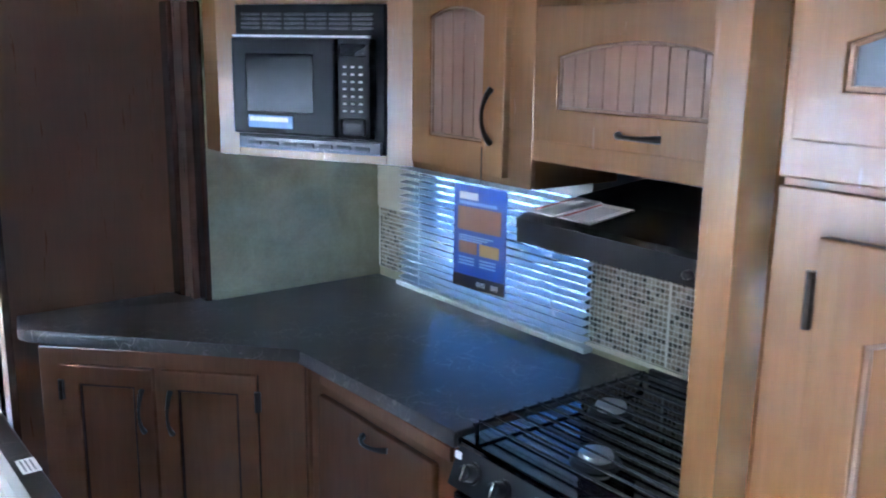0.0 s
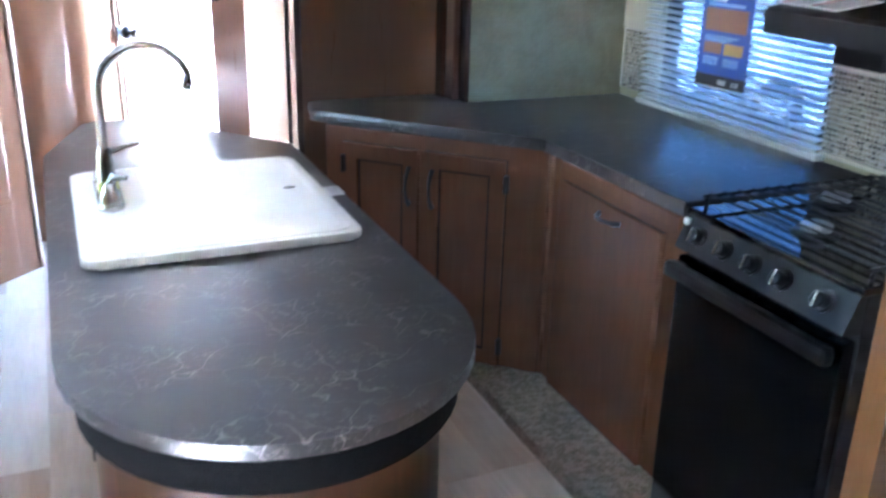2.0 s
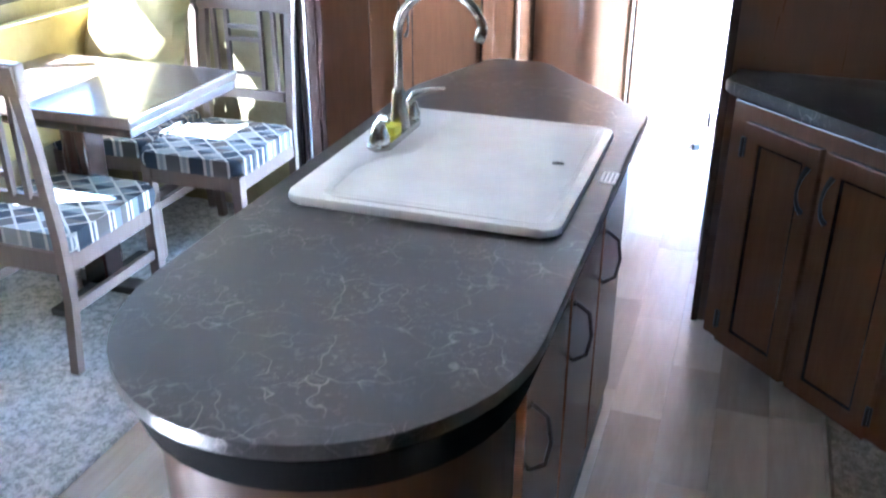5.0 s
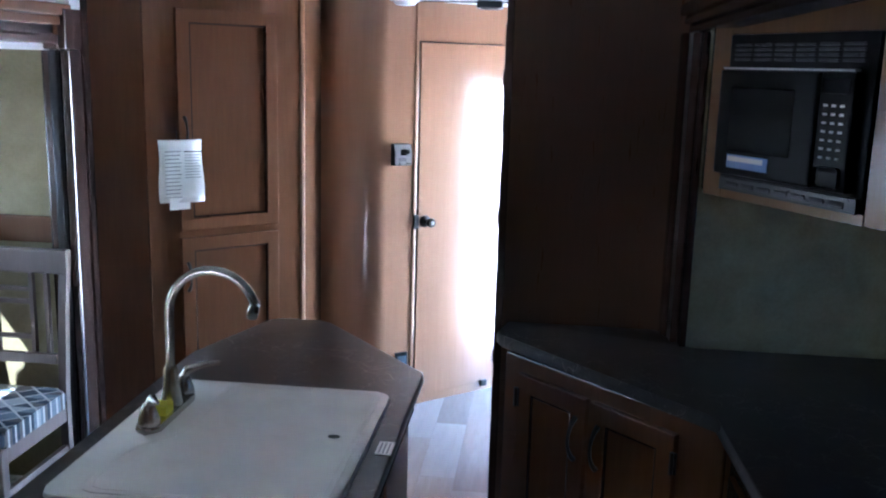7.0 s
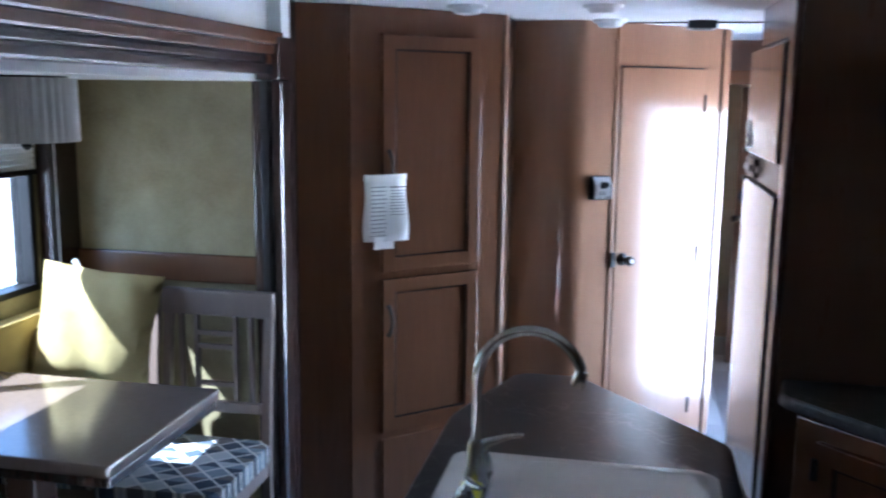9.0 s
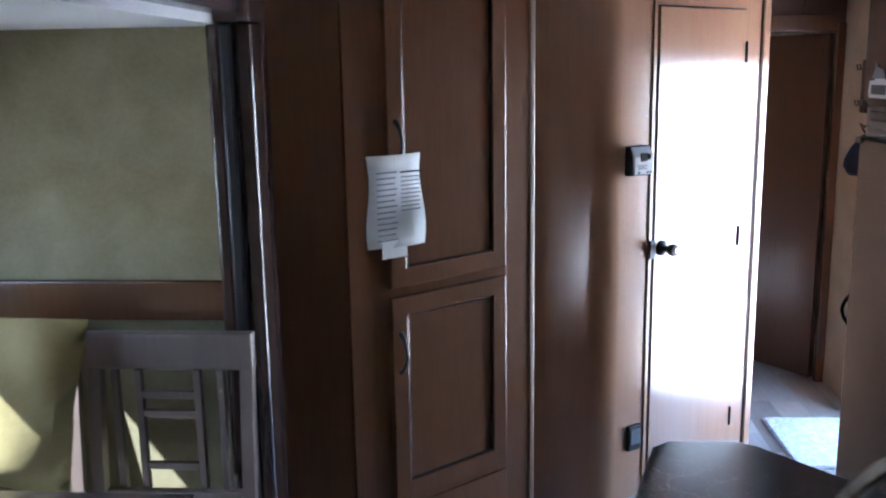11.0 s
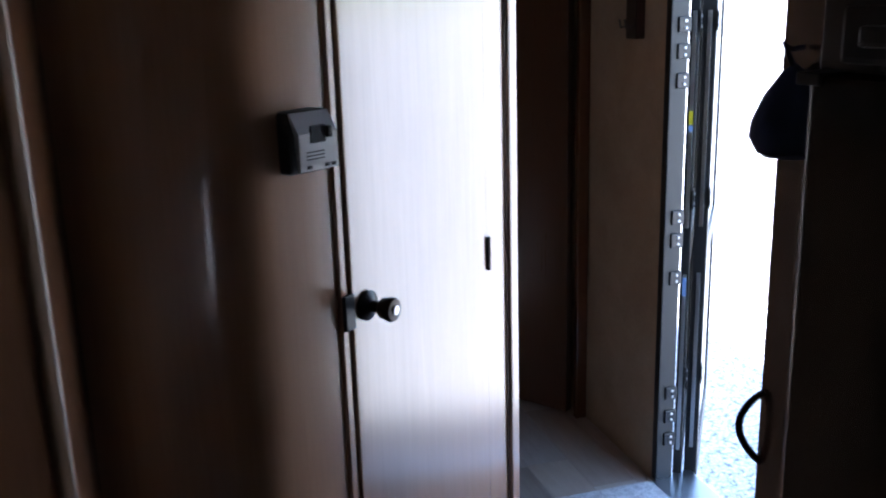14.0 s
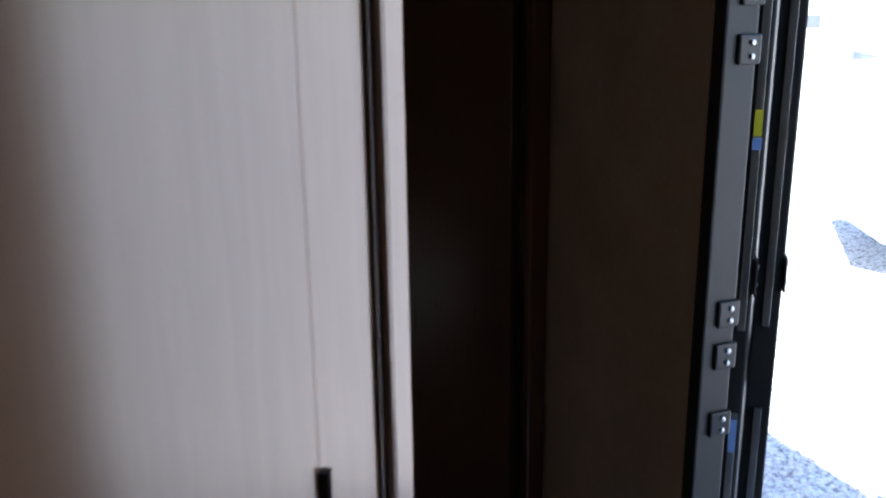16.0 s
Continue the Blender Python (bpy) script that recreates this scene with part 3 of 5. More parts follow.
solo("wall_bath", prism(outer_line + inner_line, 0, CEIL), DOORWOOD, "wood-grain bathroom wall with a rounded corner", "wall", kind="structure", smooth=True)
wall_slab("wall_bath_side", 0.39, 0.435, 4.47, 5.35, 0, CEIL, BROWN, "brown hall wall beside the bathroom")


# ---- kitchen ----
def base_corner():
    t = thing("corner_base_cabinet", "cherry brown corner base cabinet with two framed doors", "cabinet", (0.475, 2.295, 0), -45)
    poly = [(0, 0), (0.80, 0), (0.80, 0.02), (0.40, 0.42), (0.02, 0.04)]
    part("body", prism(poly, 0.085, 0.872), CHERRY, t)
    part("toe_kick", prism([(0.06, 0.06), (0.76, 0.06), (0.40, 0.42)], 0.045, 0.085), ESPRESSO, t)
    part("face_frame", box(0.0, 0.80, -0.012, 0.0, 0.085, 0.872, 0.003), CHERRY, t)
    for x0, x1, hx, kx in ((0.075, 0.355, 0.325, 0.075), (0.375, 0.665, 0.41, 0.665)):
        d = cabinet_door(t, x0, x1, 0.09, 0.825, CHERRY, CHERRY, 0.055, 0, False, -0.012)
        bow_handle(d, hx, -0.034, 0.70, 0.13)
        for hz in (0.17, 0.75):
            hinge(d, kx, -0.030, hz)


def base_drawer():
    t = thing("pull_out_cabinet", "cherry brown pull-out cabinet with one plain front", "cabinet", (1.05, 1.715, 0), -90)
    part("body", box(0, 0.685, 0.0, 0.6, 0.085, 0.872), CHERRY, t)
    part("stile", box(-0.018, -0.001, -0.012, 0.04, 0.085, 0.872, 0.002), CHERRY, t)
    part("toe_kick", box(0, 0.685, 0.06, 0.6, 0.045, 0.085), ESPRESSO, t)
    f = part("front", box(0.07, 0.60, -0.02, 0.0, 0.09, 0.80, 0.006), CHERRY, t)
    part("rail", box(0.06, 0.655, -0.012, -0.002, 0.825, 0.862, 0.004), CHERRY, t)
    bow_handle(f, 0.36, -0.022, 0.765, 0.11, False)


def worktop():
    t = thing("kitchen_worktop", "dark slate laminate corner worktop with a rounded edge", "worktop")
    poly = [(0.43, 2.36), (0.445, 2.315), (1.02, 1.725), (1.02, 1.025), (1.672, 1.025), (1.672, 2.316), (1.022, 2.316), (1.022, 2.30), (0.953, 2.42), (0.953, 2.495), (0.46, 2.495)]
    part("top", prism(poly, 0.874, 0.912, 0.011, None, 3), COUNTER, t, smooth=True)
    part("backsplash_lip", box(1.655, 1.675, 0.48, 1.02, 0.90, 0.93, 0.003), COUNTER, t)


def stove():
    t = thing("gas_range", "black gas range with wire grates and an oven door", "stove", (1.0, 1.02, 0), -90)
    part("body", box(0.0, 0.545, 0.05, 0.65, 0.03, 0.885, 0.004), BLACK, t)
    part("cooktop", box(-0.004, 0.549, 0.03, 0.655, 0.886, 0.904, 0.006), BLACK_GLOSS, t)
    prof = [(0.05, 0.80), (0.0, 0.805), (0.035, 0.895), (0.05, 0.895)]
    bm = bmesh.new()
    a = [bm.verts.new((0.0, y, z)) for y, z in prof]
    c = [bm.verts.new((0.545, y, z)) for y, z in prof]
    bm.faces.new(a), bm.faces.new(c[::-1])
    for i in range(4):
        bm.faces.new((a[i], a[(i + 1) % 4], c[(i + 1) % 4], c[i]))
    panel = part("control_panel", bm, RANGEBLACK, t, "black control panel with five knobs")
    for kx in (0.07, 0.165, 0.26, 0.355, 0.475):
        m = Matrix.Translation((kx, 0.016, 0.85)) @ Matrix.Rotation(radians(69), 4, "X")
        k = part("knob", lathe([(0.024, 0.0), (0.024, 0.006), (0.019, 0.008), (0.018, 0.028), (0.015, 0.031)], 18, None, m), BLACK, panel, smooth=False)
        part("knob_mark", box(-0.003, 0.003, -0.017, 0.017, 0.030, 0.034, 0.0, None, m), NICKEL, panel)
    part("oven_door", box(0.004, 0.541, 0.012, 0.05, 0.12, 0.785, 0.008), MWGLASS, t)
    part("door_handle", box(0.004, 0.541, -0.032, 0.0, 0.735, 0.775, 0.012), BLACK, t, "thick black oven handle")
    for hx in (0.03, 0.51):
        part("handle_mount", box(hx - 0.012, hx + 0.012, -0.004, 0.016, 0.742, 0.768, 0.002), BLACK, t)
    part("kick_drawer", box(0.004, 0.541, 0.016, 0.05, 0.035, 0.115, 0.004), BLACK, t)
    part("badge", box(0.012, 0.03, 0.010, 0.016, 0.868, 0.884, 0.002), WHITE, t)
    # one wire grate over the whole top
    bm = bmesh.new()
    for i in range(13):
        y = 0.075 + i * 0.044
        tube([(0.015, y, 0.938), (0.53, y, 0.938)], 0.003, 6, bm)
    for x in (0.015, 0.53):
        tube([(x, 0.06, 0.932), (x, 0.62, 0.932)], 0.005, 6, bm)
    for x in (0.015, 0.53):
        for y in (0.07, 0.61):
            tube([(x, y, 0.903), (x, y, 0.932)], 0.005, 6, bm)
    part("grate", bm, RANGEBLACK, t, "black wire grate")
    for bx, by in ((0.26, 0.185), (0.10, 0.405), (0.42, 0.42)):
        b = part("burner", lathe([(0.055, 0.904), (0.05, 0.912), (0.03, 0.915)], 24, None, Matrix.Translation((bx, by, 0))), BLACK, t)
        part("burner_cap", lathe([(0.034, 0.913), (0.037, 0.92), (0.034, 0.928), (0.012, 0.930)], 24, None, Matrix.Translation((bx, by, 0))), STEEL, b, "shiny burner cap", smooth=False)


def hood():
    t = thing("range_hood", "black range hood under the upper cabinet", "range hood")
    prof = [(1.205, 1.318), (1.20, 1.372), (1.22, 1.38), (1.40, 1.405), (1.672, 1.43), (1.672, 1.318)]
    bm = bmesh.new()
    a = [bm.verts.new((x, 1.045, z)) for x, z in prof]
    c = [bm.verts.new((x, 0.482, z)) for x, z in prof]
    bm.faces.new(a), bm.faces.new(c[::-1])
    for i in range(len(prof)):
        j = (i + 1) % len(prof)
        bm.faces.new((a[i], a[j], c[j], c[i]))
    part("shell", bm, BLACK, t)
    part("back_riser", box(1.60, 1.672, 0.482, 1.045, 1.43, 1.478), GRAPHITE, t)
    # added black block: stands in for the shadow between hood and blind
    part("end_riser", box(1.62, 1.665, 1.047, 1.215, 1.20, 1.478), BLACK, t, "black block standing in for the shadow beside the blind")
    for yy in (0.575, 0.52):
        part("switch", lathe([(0.009, 0), (0.009, 0.012), (0.006, 0.014)], 12, None, Matrix.Translation((1.203, yy, 1.342)) @ Matrix.Rotation(radians(-90), 4, "Y")), GRAPHITE, t)
    for x0, y0, w, h, rz in ((1.215, 0.985, 0.14, 0.085, -4), (1.215, 0.885, 0.13, 0.10, -2)):
        p = thing("leaflet", "white printed leaflet lying on the range hood", "leaflet", (x0, y0, 1.388), rz, "leaflets on the hood")
        sheet = part("sheet", box(0, w, -h / 2, h / 2, 0, 0.003), PAPER, p, rot=(0, -7.6, 0))
        part("heading", box(0.01, w - 0.01, h / 2 - 0.016, h / 2 - 0.008, 0.003, 0.0036), RED, sheet)
        for i in range(5):
            part("print_line", box(0.012, w - 0.02, h / 2 - 0.034 - 0.011 * i, h / 2 - 0.032 - 0.011 * i, 0.003, 0.0036), PRINT, sheet)


def microwave_cabinet():
    a, b = Vector((1.017, 2.18)), Vector((1.334, 1.618))
    d = (b - a).normalized()
    ang = math.degrees(math.atan2(d.y, d.x))
    L = (b - a).length
    t = thing("microwave_cabinet", "maple corner wall cabinet housing the microwave", "cabinet", (a.x, a.y, 0), ang)
    inv = Matrix.Rotation(radians(-ang), 2)
    poly = [inv @ (Vector(p) - a) for p in ((1.017, 2.18), (1.334, 1.618), (1.675, 1.618), (1.675, 2.316), (1.025, 2.316))]
    poly = [tuple(p) for p in poly]
    part("body", prism(poly, 1.41, 1.929), MAPLE, t)
    bm = box(0.0, 0.075, -0.014, 0.0, 1.41, 1.929, 0.003)
    box(0.565, L, -0.014, 0.0, 1.41, 1.929, 0.003, bm)
    box(0.075, 0.565, -0.014, 0.0, 1.41, 1.437, 0.002, bm)
    box(0.075, 0.565, -0.014, 0.0, 1.85, 1.929, 0.002, bm)
    part("face_frame", bm, MAPLE, t)
    m = thing("microwave", "black built-in microwave with a trim kit and vents", "microwave", (a.x, a.y, -0.009), ang)
    part("trim_kit", box(0.077, 0.563, -0.022, -0.001, 1.447, 1.856, 0.004), MWBLACK, m)
    part("lower_vent", box(0.085, 0.555, -0.03, -0.022, 1.445, 1.482, 0.003), GRAPHITE, m, "dark silver lower vent strip")
    part("vent_edge", box(0.085, 0.555, -0.032, -0.03, 1.4455, 1.448), GRAPHITE, m)
    for i in range(7):
        part("vent_slot", box(0.115 + i * 0.06, 0.16 + i * 0.06, -0.0325, -0.029, 1.457, 1.468, 0.002), BLACK, m)
    for i in range(6):
        for k in range(4):
            part("vent_slat", box(0.10 + i * 0.073, 0.162 + i * 0.073, -0.0265, -0.021, 1.788 + k * 0.0125, 1.794 + k * 0.0125, 0.001), GRAPHITE, m)
    part("chrome_line", box(0.08, 0.52, -0.042, -0.024, 1.766, 1.771, 0.001), STEEL, m)
    d1 = part("door", box(0.079, 0.425, -0.05, -0.022, 1.49, 1.765, 0.008), MWBLACK, m)
    part("door_window", box(0.13, 0.355, -0.0525, -0.049, 1.555, 1.72, 0.003), MWGLASS, d1, "dark door window")
    part("door_label", box(0.135, 0.285, -0.0532, -0.0505, 1.51, 1.545), LIGHTBLUE, d1, "pale blue sticker")
    part("label_line", box(0.14, 0.27, -0.0545, -0.053, 1.528, 1.541), PAPER, d1)
    cp = part("control_panel", box(0.43, 0.533, -0.05, -0.022, 1.49, 1.765, 0.006), MWBLACK, m)
    part("display", box(0.442, 0.522, -0.053, -0.049, 1.715, 1.75, 0.002), MWGLASS, cp)
    for i in range(3):
        for k in range(7):
            part("button", box(0.448 + i * 0.025, 0.460 + i * 0.025, -0.0525, -0.0495, 1.565 + k * 0.02, 1.571 + k * 0.02, 0.001), PAPER, cp)
    part("open_button", box(0.444, 0.520, -0.054, -0.049, 1.498, 1.548, 0.012), BLACK, cp)


def upper_cabinets():
    t = thing("wall_cabinet", "maple wall cabinet with an arched beadboard door", "cabinet", (1.335, 1.616, 0), -90)
    part("body", box(0, 0.482, 0.0, 0.338, 1.41, 1.929), MAPLE, t)
    part("face_frame", box(0, 0.482, -0.012, 0.0, 1.41, 1.929, 0.003), MAPLE, t)
    d = cabinet_door(t, 0.025, 0.40, 1.43, 1.915, MAPLE, MAPLE_PANEL, 0.08, 0.024, True, -0.012)
    bow_handle(d, 0.355, -0.034, 1.575, 0.13)
    t = thing("hood_cabinet", "maple wall cabinet over the hood with an arched lift-up door", "cabinet", (1.335, 1.132, 0), -90)
    part("body", box(0, 0.655, 0.0, 0.338, 1.482, 1.929), MAPLE, t)
    part("face_frame", box(0, 0.655, -0.012, 0.0, 1.482, 1.929, 0.003), MAPLE, t)
    d = cabinet_door(t, 0.02, 0.635, 1.532, 1.83, MAPLE, MAPLE_PANEL, 0.075, 0.035, True, -0.012)
    bow_handle(d, 0.335, -0.034, 1.565, 0.11, False)
    d = cabinet_door(t, 0.02, 0.635, 1.85, 1.925, MAPLE, MAPLE, 0.02, 0, False, -0.012, name="flap")
    bow_handle(d, 0.12, -0.034, 1.868, 0.08, False)


def tall_unit():
    solo("trim_kitchen_stile", box(1.085, 1.125, 0.405, 0.475, 0, CEIL, 0.004), MAPLE, "light maple stile at the end of the range", "trim", kind="structure")
    L = math.hypot(0.17, 0.165)
    t = thing("pantry_cabinet", "tall maple pantry cabinet with a glazed upper door", "cabinet", (0.92, 0.235, 0), -90)
    part("return_panel", prism([(-0.005, 0.001), (-0.17, 0.163), (-0.17, 0.20), (0.0, 0.20)], 0, CEIL - 0.002), MAPLE, t)
    part("body", box(0.0, 0.72, 0.012, 0.5, 0, CEIL - 0.002), MAPLE, t)
    part("lower_frame", box(0.0, 0.72, 0.0, 0.012, 0, 1.575, 0.003), MAPLE, t)
    part("upper_frame", box(0.0, 0.72, -0.004, 0.012, 1.585, CEIL - 0.002, 0.004), MAPLE, t)
    d = cabinet_door(t, 0.075, 0.66, 0.90, 1.52, MAPLE, MAPLE, 0.07, 0.05, False, 0.0)
    for z in (1.44, 0.98):
        hinge(d, 0.07, -0.016, z, 0.075)
    bow_handle(d, 0.62, -0.022, 1.22, 0.13)
    d = cabinet_door(t, 0.075, 0.66, 0.08, 0.855, MAPLE, MAPLE, 0.07, 0.0, False, 0.0)
    hinge(d, 0.07, -0.016, 0.78, 0.075)
    d = cabinet_door(t, 0.025, 0.69, 1.635, 1.865, MAPLE, FROSTED, 0.062, 0.05, False, -0.004, name="glazed_door")


def kitchen_window():
    w = thing("window_1", "low kitchen window behind a white slatted blind", "window", (1.69, 0, 0), kind="structure")
    g = part("pane", box(0.02, 0.026, 1.28, 2.06, 0.97, 1.34), TINTED, w)
    bm = box(0.0, 0.05, 1.26, 1.285, 0.95, 1.36, 0.004)
    box(0.0, 0.05, 2.055, 2.08, 0.95, 1.36, 0.004, bm)
    box(0.0, 0.05, 1.285, 2.055, 0.95, 0.972, 0.003, bm)
    box(0.0, 0.05, 1.285, 2.055, 1.338, 1.36, 0.003, bm)
    part("window_frame", bm, BLACK, w, "black window frame")
    b = thing("venetian_blind", "white slatted blind hanging half open over the window", "blind", (1.645, 0, 0))
    part("head_rail", box(-0.015, 0.02, 1.225, 2.135, 1.345, 1.385, 0.003), WHITE, b)
    part("bottom_rail", box(-0.018, 0.018, 1.225, 2.14, 0.914, 0.932, 0.005), WHITE, b)
    slat = box(-0.0165, 0.0165, -0.445, 0.445, -0.0009, 0.0009)
    me = bpy.data.meshes.new("slat")
    slat.to_mesh(me)
    slat.free()
    me.materials.append(SLAT)
    for i in range(17):
        part("slat", me, None, b, loc=(0, 1.68, 0.948 + i * 0.0238), rot=(0, -9, 0))
    for yy in (1.36, 1.68, 2.0):
        part("cord", tube([(-0.019, yy, 0.93), (-0.019, yy, 1.35)], 0.0012, 5), WHITE, b)
    part("tilt_wand", tube([(-0.022, 1.34, 0.985), (-0.022, 1.36, 1.05)], 0.003, 6), WHITE, b)
    c = thing("blue_brochure", "blue printed brochure hanging from the cabinet handle", "brochure", (1.30, 1.29, 1.40), -84)
    card = part("card", box(-0.09, 0.09, -0.002, 0.002, -0.265, 0.0), BLUE, c)
    for nm, x0, x1, z0, z1, mt in (("picture", -0.075, 0.075, -0.115, -0.055, CARDBROWN), ("picture", -0.07, -0.006, -0.175, -0.145, CARDBROWN),
                                   ("picture", 0.004, 0.07, -0.175, -0.145, CARDGOLD), ("footer", -0.09, 0.09, -0.265, -0.232, BLACK),
                                   ("title_bar", -0.07, -0.005, -0.036, -0.018, PAPER), ("title_bar", -0.07, 0.06, -0.049, -0.041, LIGHTBLUE),
                                   ("footer_mark", -0.005, 0.025, -0.256, -0.243, PAPER), ("footer_mark", 0.045, 0.07, -0.256, -0.243, PAPER)):
        part(nm, box(x0, x1, -0.0035, -0.0021, z0, z1), mt, card)
    for i in range(3):
        part("text_bar", box(-0.07, 0.05 - 0.02 * i, -0.0033, -0.0021, -0.131 - 0.006 * i, -0.128 - 0.006 * i), LIGHTBLUE, card)
        for x0 in (-0.07, 0.004):
            part("text_bar", box(x0, x0 + 0.055, -0.0033, -0.0021, -0.189 - 0.008 * i, -0.185 - 0.008 * i), LIGHTBLUE, card)
    part("string", tube([(0, 0, 0.0), (0.0, 0.0, 0.10)], 0.0012, 5), BLACK, c)


base_corner(), base_drawer(), worktop(), stove(), hood(), microwave_cabinet(), upper_cabinets(), tall_unit(), kitchen_window()


# ---- island ----
def island():
    def outline(x0, x1, near, ybend, far):
        mid, half = (x0 + x1) / 2, (x1 - x0) / 2
        pts = []
        n = 22
        for i in range(n + 1):
            a = math.pi * (1 - i / n)
            s = math.sin(a) if 0 < i < n else 0.0
            pts.append((mid + half * math.cos(a), ybend - (ybend - near) * s))
        return pts + far
    top = outline(-0.43, 0.257, 0.318, 0.69, [(0.257, 1.89), (0.25, 1.925), (-0.11, 2.355), (-0.15, 2.38), (-0.285, 2.375), (-0.32, 2.345), (-0.425, 1.98), (-0.43, 1.94)])
    t = thing("kitchen_island", "kitchen island with dark laminate top and curved brown front", "kitchen island")
    part("worktop", prism(top, 0.888, 0.912, 0.0095, None, 3), COUNTER, t, "dark slate laminate island top", smooth=True)
    body = outline(-0.385, 0.205, 0.385, 0.70, [(0.205, 1.88), (-0.13, 2.30), (-0.285, 2.30), (-0.385, 1.94)])
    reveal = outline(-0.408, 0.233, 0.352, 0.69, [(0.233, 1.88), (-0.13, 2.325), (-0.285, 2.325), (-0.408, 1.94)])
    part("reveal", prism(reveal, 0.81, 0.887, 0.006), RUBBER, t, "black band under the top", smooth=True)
    # same cherry as the doors, darkened in colour to stand for shade
    part("body", prism(body, 0.0, 0.81), SHADED_CHERRY, t, smooth=True)
    part("toe_strip", box(0.204, 0.212, 0.72, 1.86, 0.0, 0.07), BLACK, t)
    for y0 in (0.74, 1.12, 1.5):
        d = part("door", box(0.205, 0.222, y0, y0 + 0.36, 0.1, 0.78, 0.004), CHERRY, t)
        part("handle", tube([(0.222, y0 + 0.05, 0.58), (0.25, y0 + 0.05, 0.60), (0.258, y0 + 0.05, 0.65), (0.25, y0 + 0.05, 0.70), (0.222, y0 + 0.05, 0.72)], 0.005, 8), BRONZE, d, smooth=True)
    part("side_outlet", box(-0.392, -0.384, 0.95, 1.02, 0.55, 0.66, 0.003), BLACK, t)


def sink():
    t = thing("sink", "white composite sink with a fitted white cover board", "sink")
    part("rim", prism(rounded(-0.37, 0.20, 1.04, 1.70, 0.035), 0.9125, 0.931, 0.006), SINKWHITE, t, smooth=True)
    # cover with an S-curved edge along the faucet deck
    def cover(m):
        left = []
        for k in range(9):
            u = k / 8
            left.append((-0.215 + m - 0.085 * (u * u * (3 - 2 * u)), 1.40 - 0.18 * u))
        return [(0.15 - m, 1.06 + m), (0.172 - m, 1.068 + m), (0.180 - m, 1.09 + m), (0.180 - m, 1.65 - m), (0.172 - m, 1.672 - m), (0.15 - m, 1.68 - m),
                (-0.185 + m, 1.68 - m), (-0.207 + m, 1.672 - m), (-0.215 + m, 1.65 - m)] + left + [(-0.30 + m, 1.09 + m), (-0.292 + m, 1.068 + m), (-0.27 + m, 1.06 + m)]
    part("cover_board", prism(cover(0.0), 0.9312, 0.934, 0.0012), SINKWHITE, t, "white cover board with a finger hole")
    bm = bmesh.new()
    inner = cover(0.014)
    tube([(x, y, 0.934) for x, y in inner + inner[:1]], 0.0012, 6, bm)
    part("cover_groove", bm, SINKWHITE, t)
    part("finger_hole", lathe([(0.014, 0.9335), (0.014, 0.9346), (0.011, 0.9348)], 18, None, Matrix.Translation((0.122, 1.395, 0)) @ Matrix.Diagonal((1, 0.7, 1, 1))), BLACK, t, "dark oval finger hole")
    s = thing("price_sticker", "small white sticker on the island edge", "sticker", (0.236, 1.40, 0.9125))
    part("label", box(-0.018, 0.018, -0.035, 0.035, 0, 0.0012), PAPER, s)
    for i in range(3):
        part("text_bar", box(-0.012 + 0.009 * i, -0.008 + 0.009 * i, -0.028, 0.028, 0.0012, 0.0017), PRINT, s)


def faucet():
    t = thing("faucet", "brushed nickel gooseneck faucet with two levers", "faucet", (-0.29, 1.46, 0.931))
    part("base_plate", prism(rounded(-0.028, 0.028, -0.125, 0.125, 0.026), 0, 0.016, 0.006), NICKEL, t, smooth=False)
    part("spout_base", lathe([(0.027, 0.014), (0.024, 0.03), (0.019, 0.06), (0.0165, 0.10), (0.013, 0.11)], 20, None, Matrix.Translation((0, 0.03, 0))), NICKEL, t, smooth=True)
    pts = [(0, 0.03, 0.10), (0, 0.03, 0.235)]
    for i in range(1, 15):
        a = math.pi * (1 - i / 14 * 0.90)
        pts.append((0.105 + 0.105 * math.cos(a), 0.03, 0.235 + 0.108 * math.sin(a)))
    part("spout", tube(pts, 0.0105, 14), NICKEL, t, smooth=True)
    e = Vector(pts[-1])
    part("spout_tip", lathe([(0.0115, 0.0), (0.0135, -0.012), (0.0135, -0.03), (0.011, -0.034)], 16, None, Matrix.Translation(e) @ Matrix.Rotation(radians(16), 4, "Y")), NICKEL, t, smooth=True)
    for yy, tip in ((-0.095, (0.035, -0.03, 0.075)), (0.105, (0.085, 0.02, 0.088))):
        h = part("lever_base", lathe([(0.025, 0.014), (0.024, 0.03), (0.017, 0.05), (0.014, 0.06), (0.012, 0.062)], 18, None, Matrix.Translation((0, yy, 0))), NICKEL, t, smooth=True)
        part("lever", tube([(0, yy, 0.055), (0.01, yy, 0.075), (tip[0] * 0.6, yy + tip[1] * 0.5, tip[2]), (tip[0], yy + tip[1], tip[2] + 0.003)], [0.012, 0.011, 0.007, 0.005], 10), NICKEL, h, smooth=True)
    part("tag", box(-0.02, 0.022, -0.055, -0.012, 0.017, 0.04, 0.002), YELLOW, t, "bright yellow paper tag")


island(), sink(), faucet()


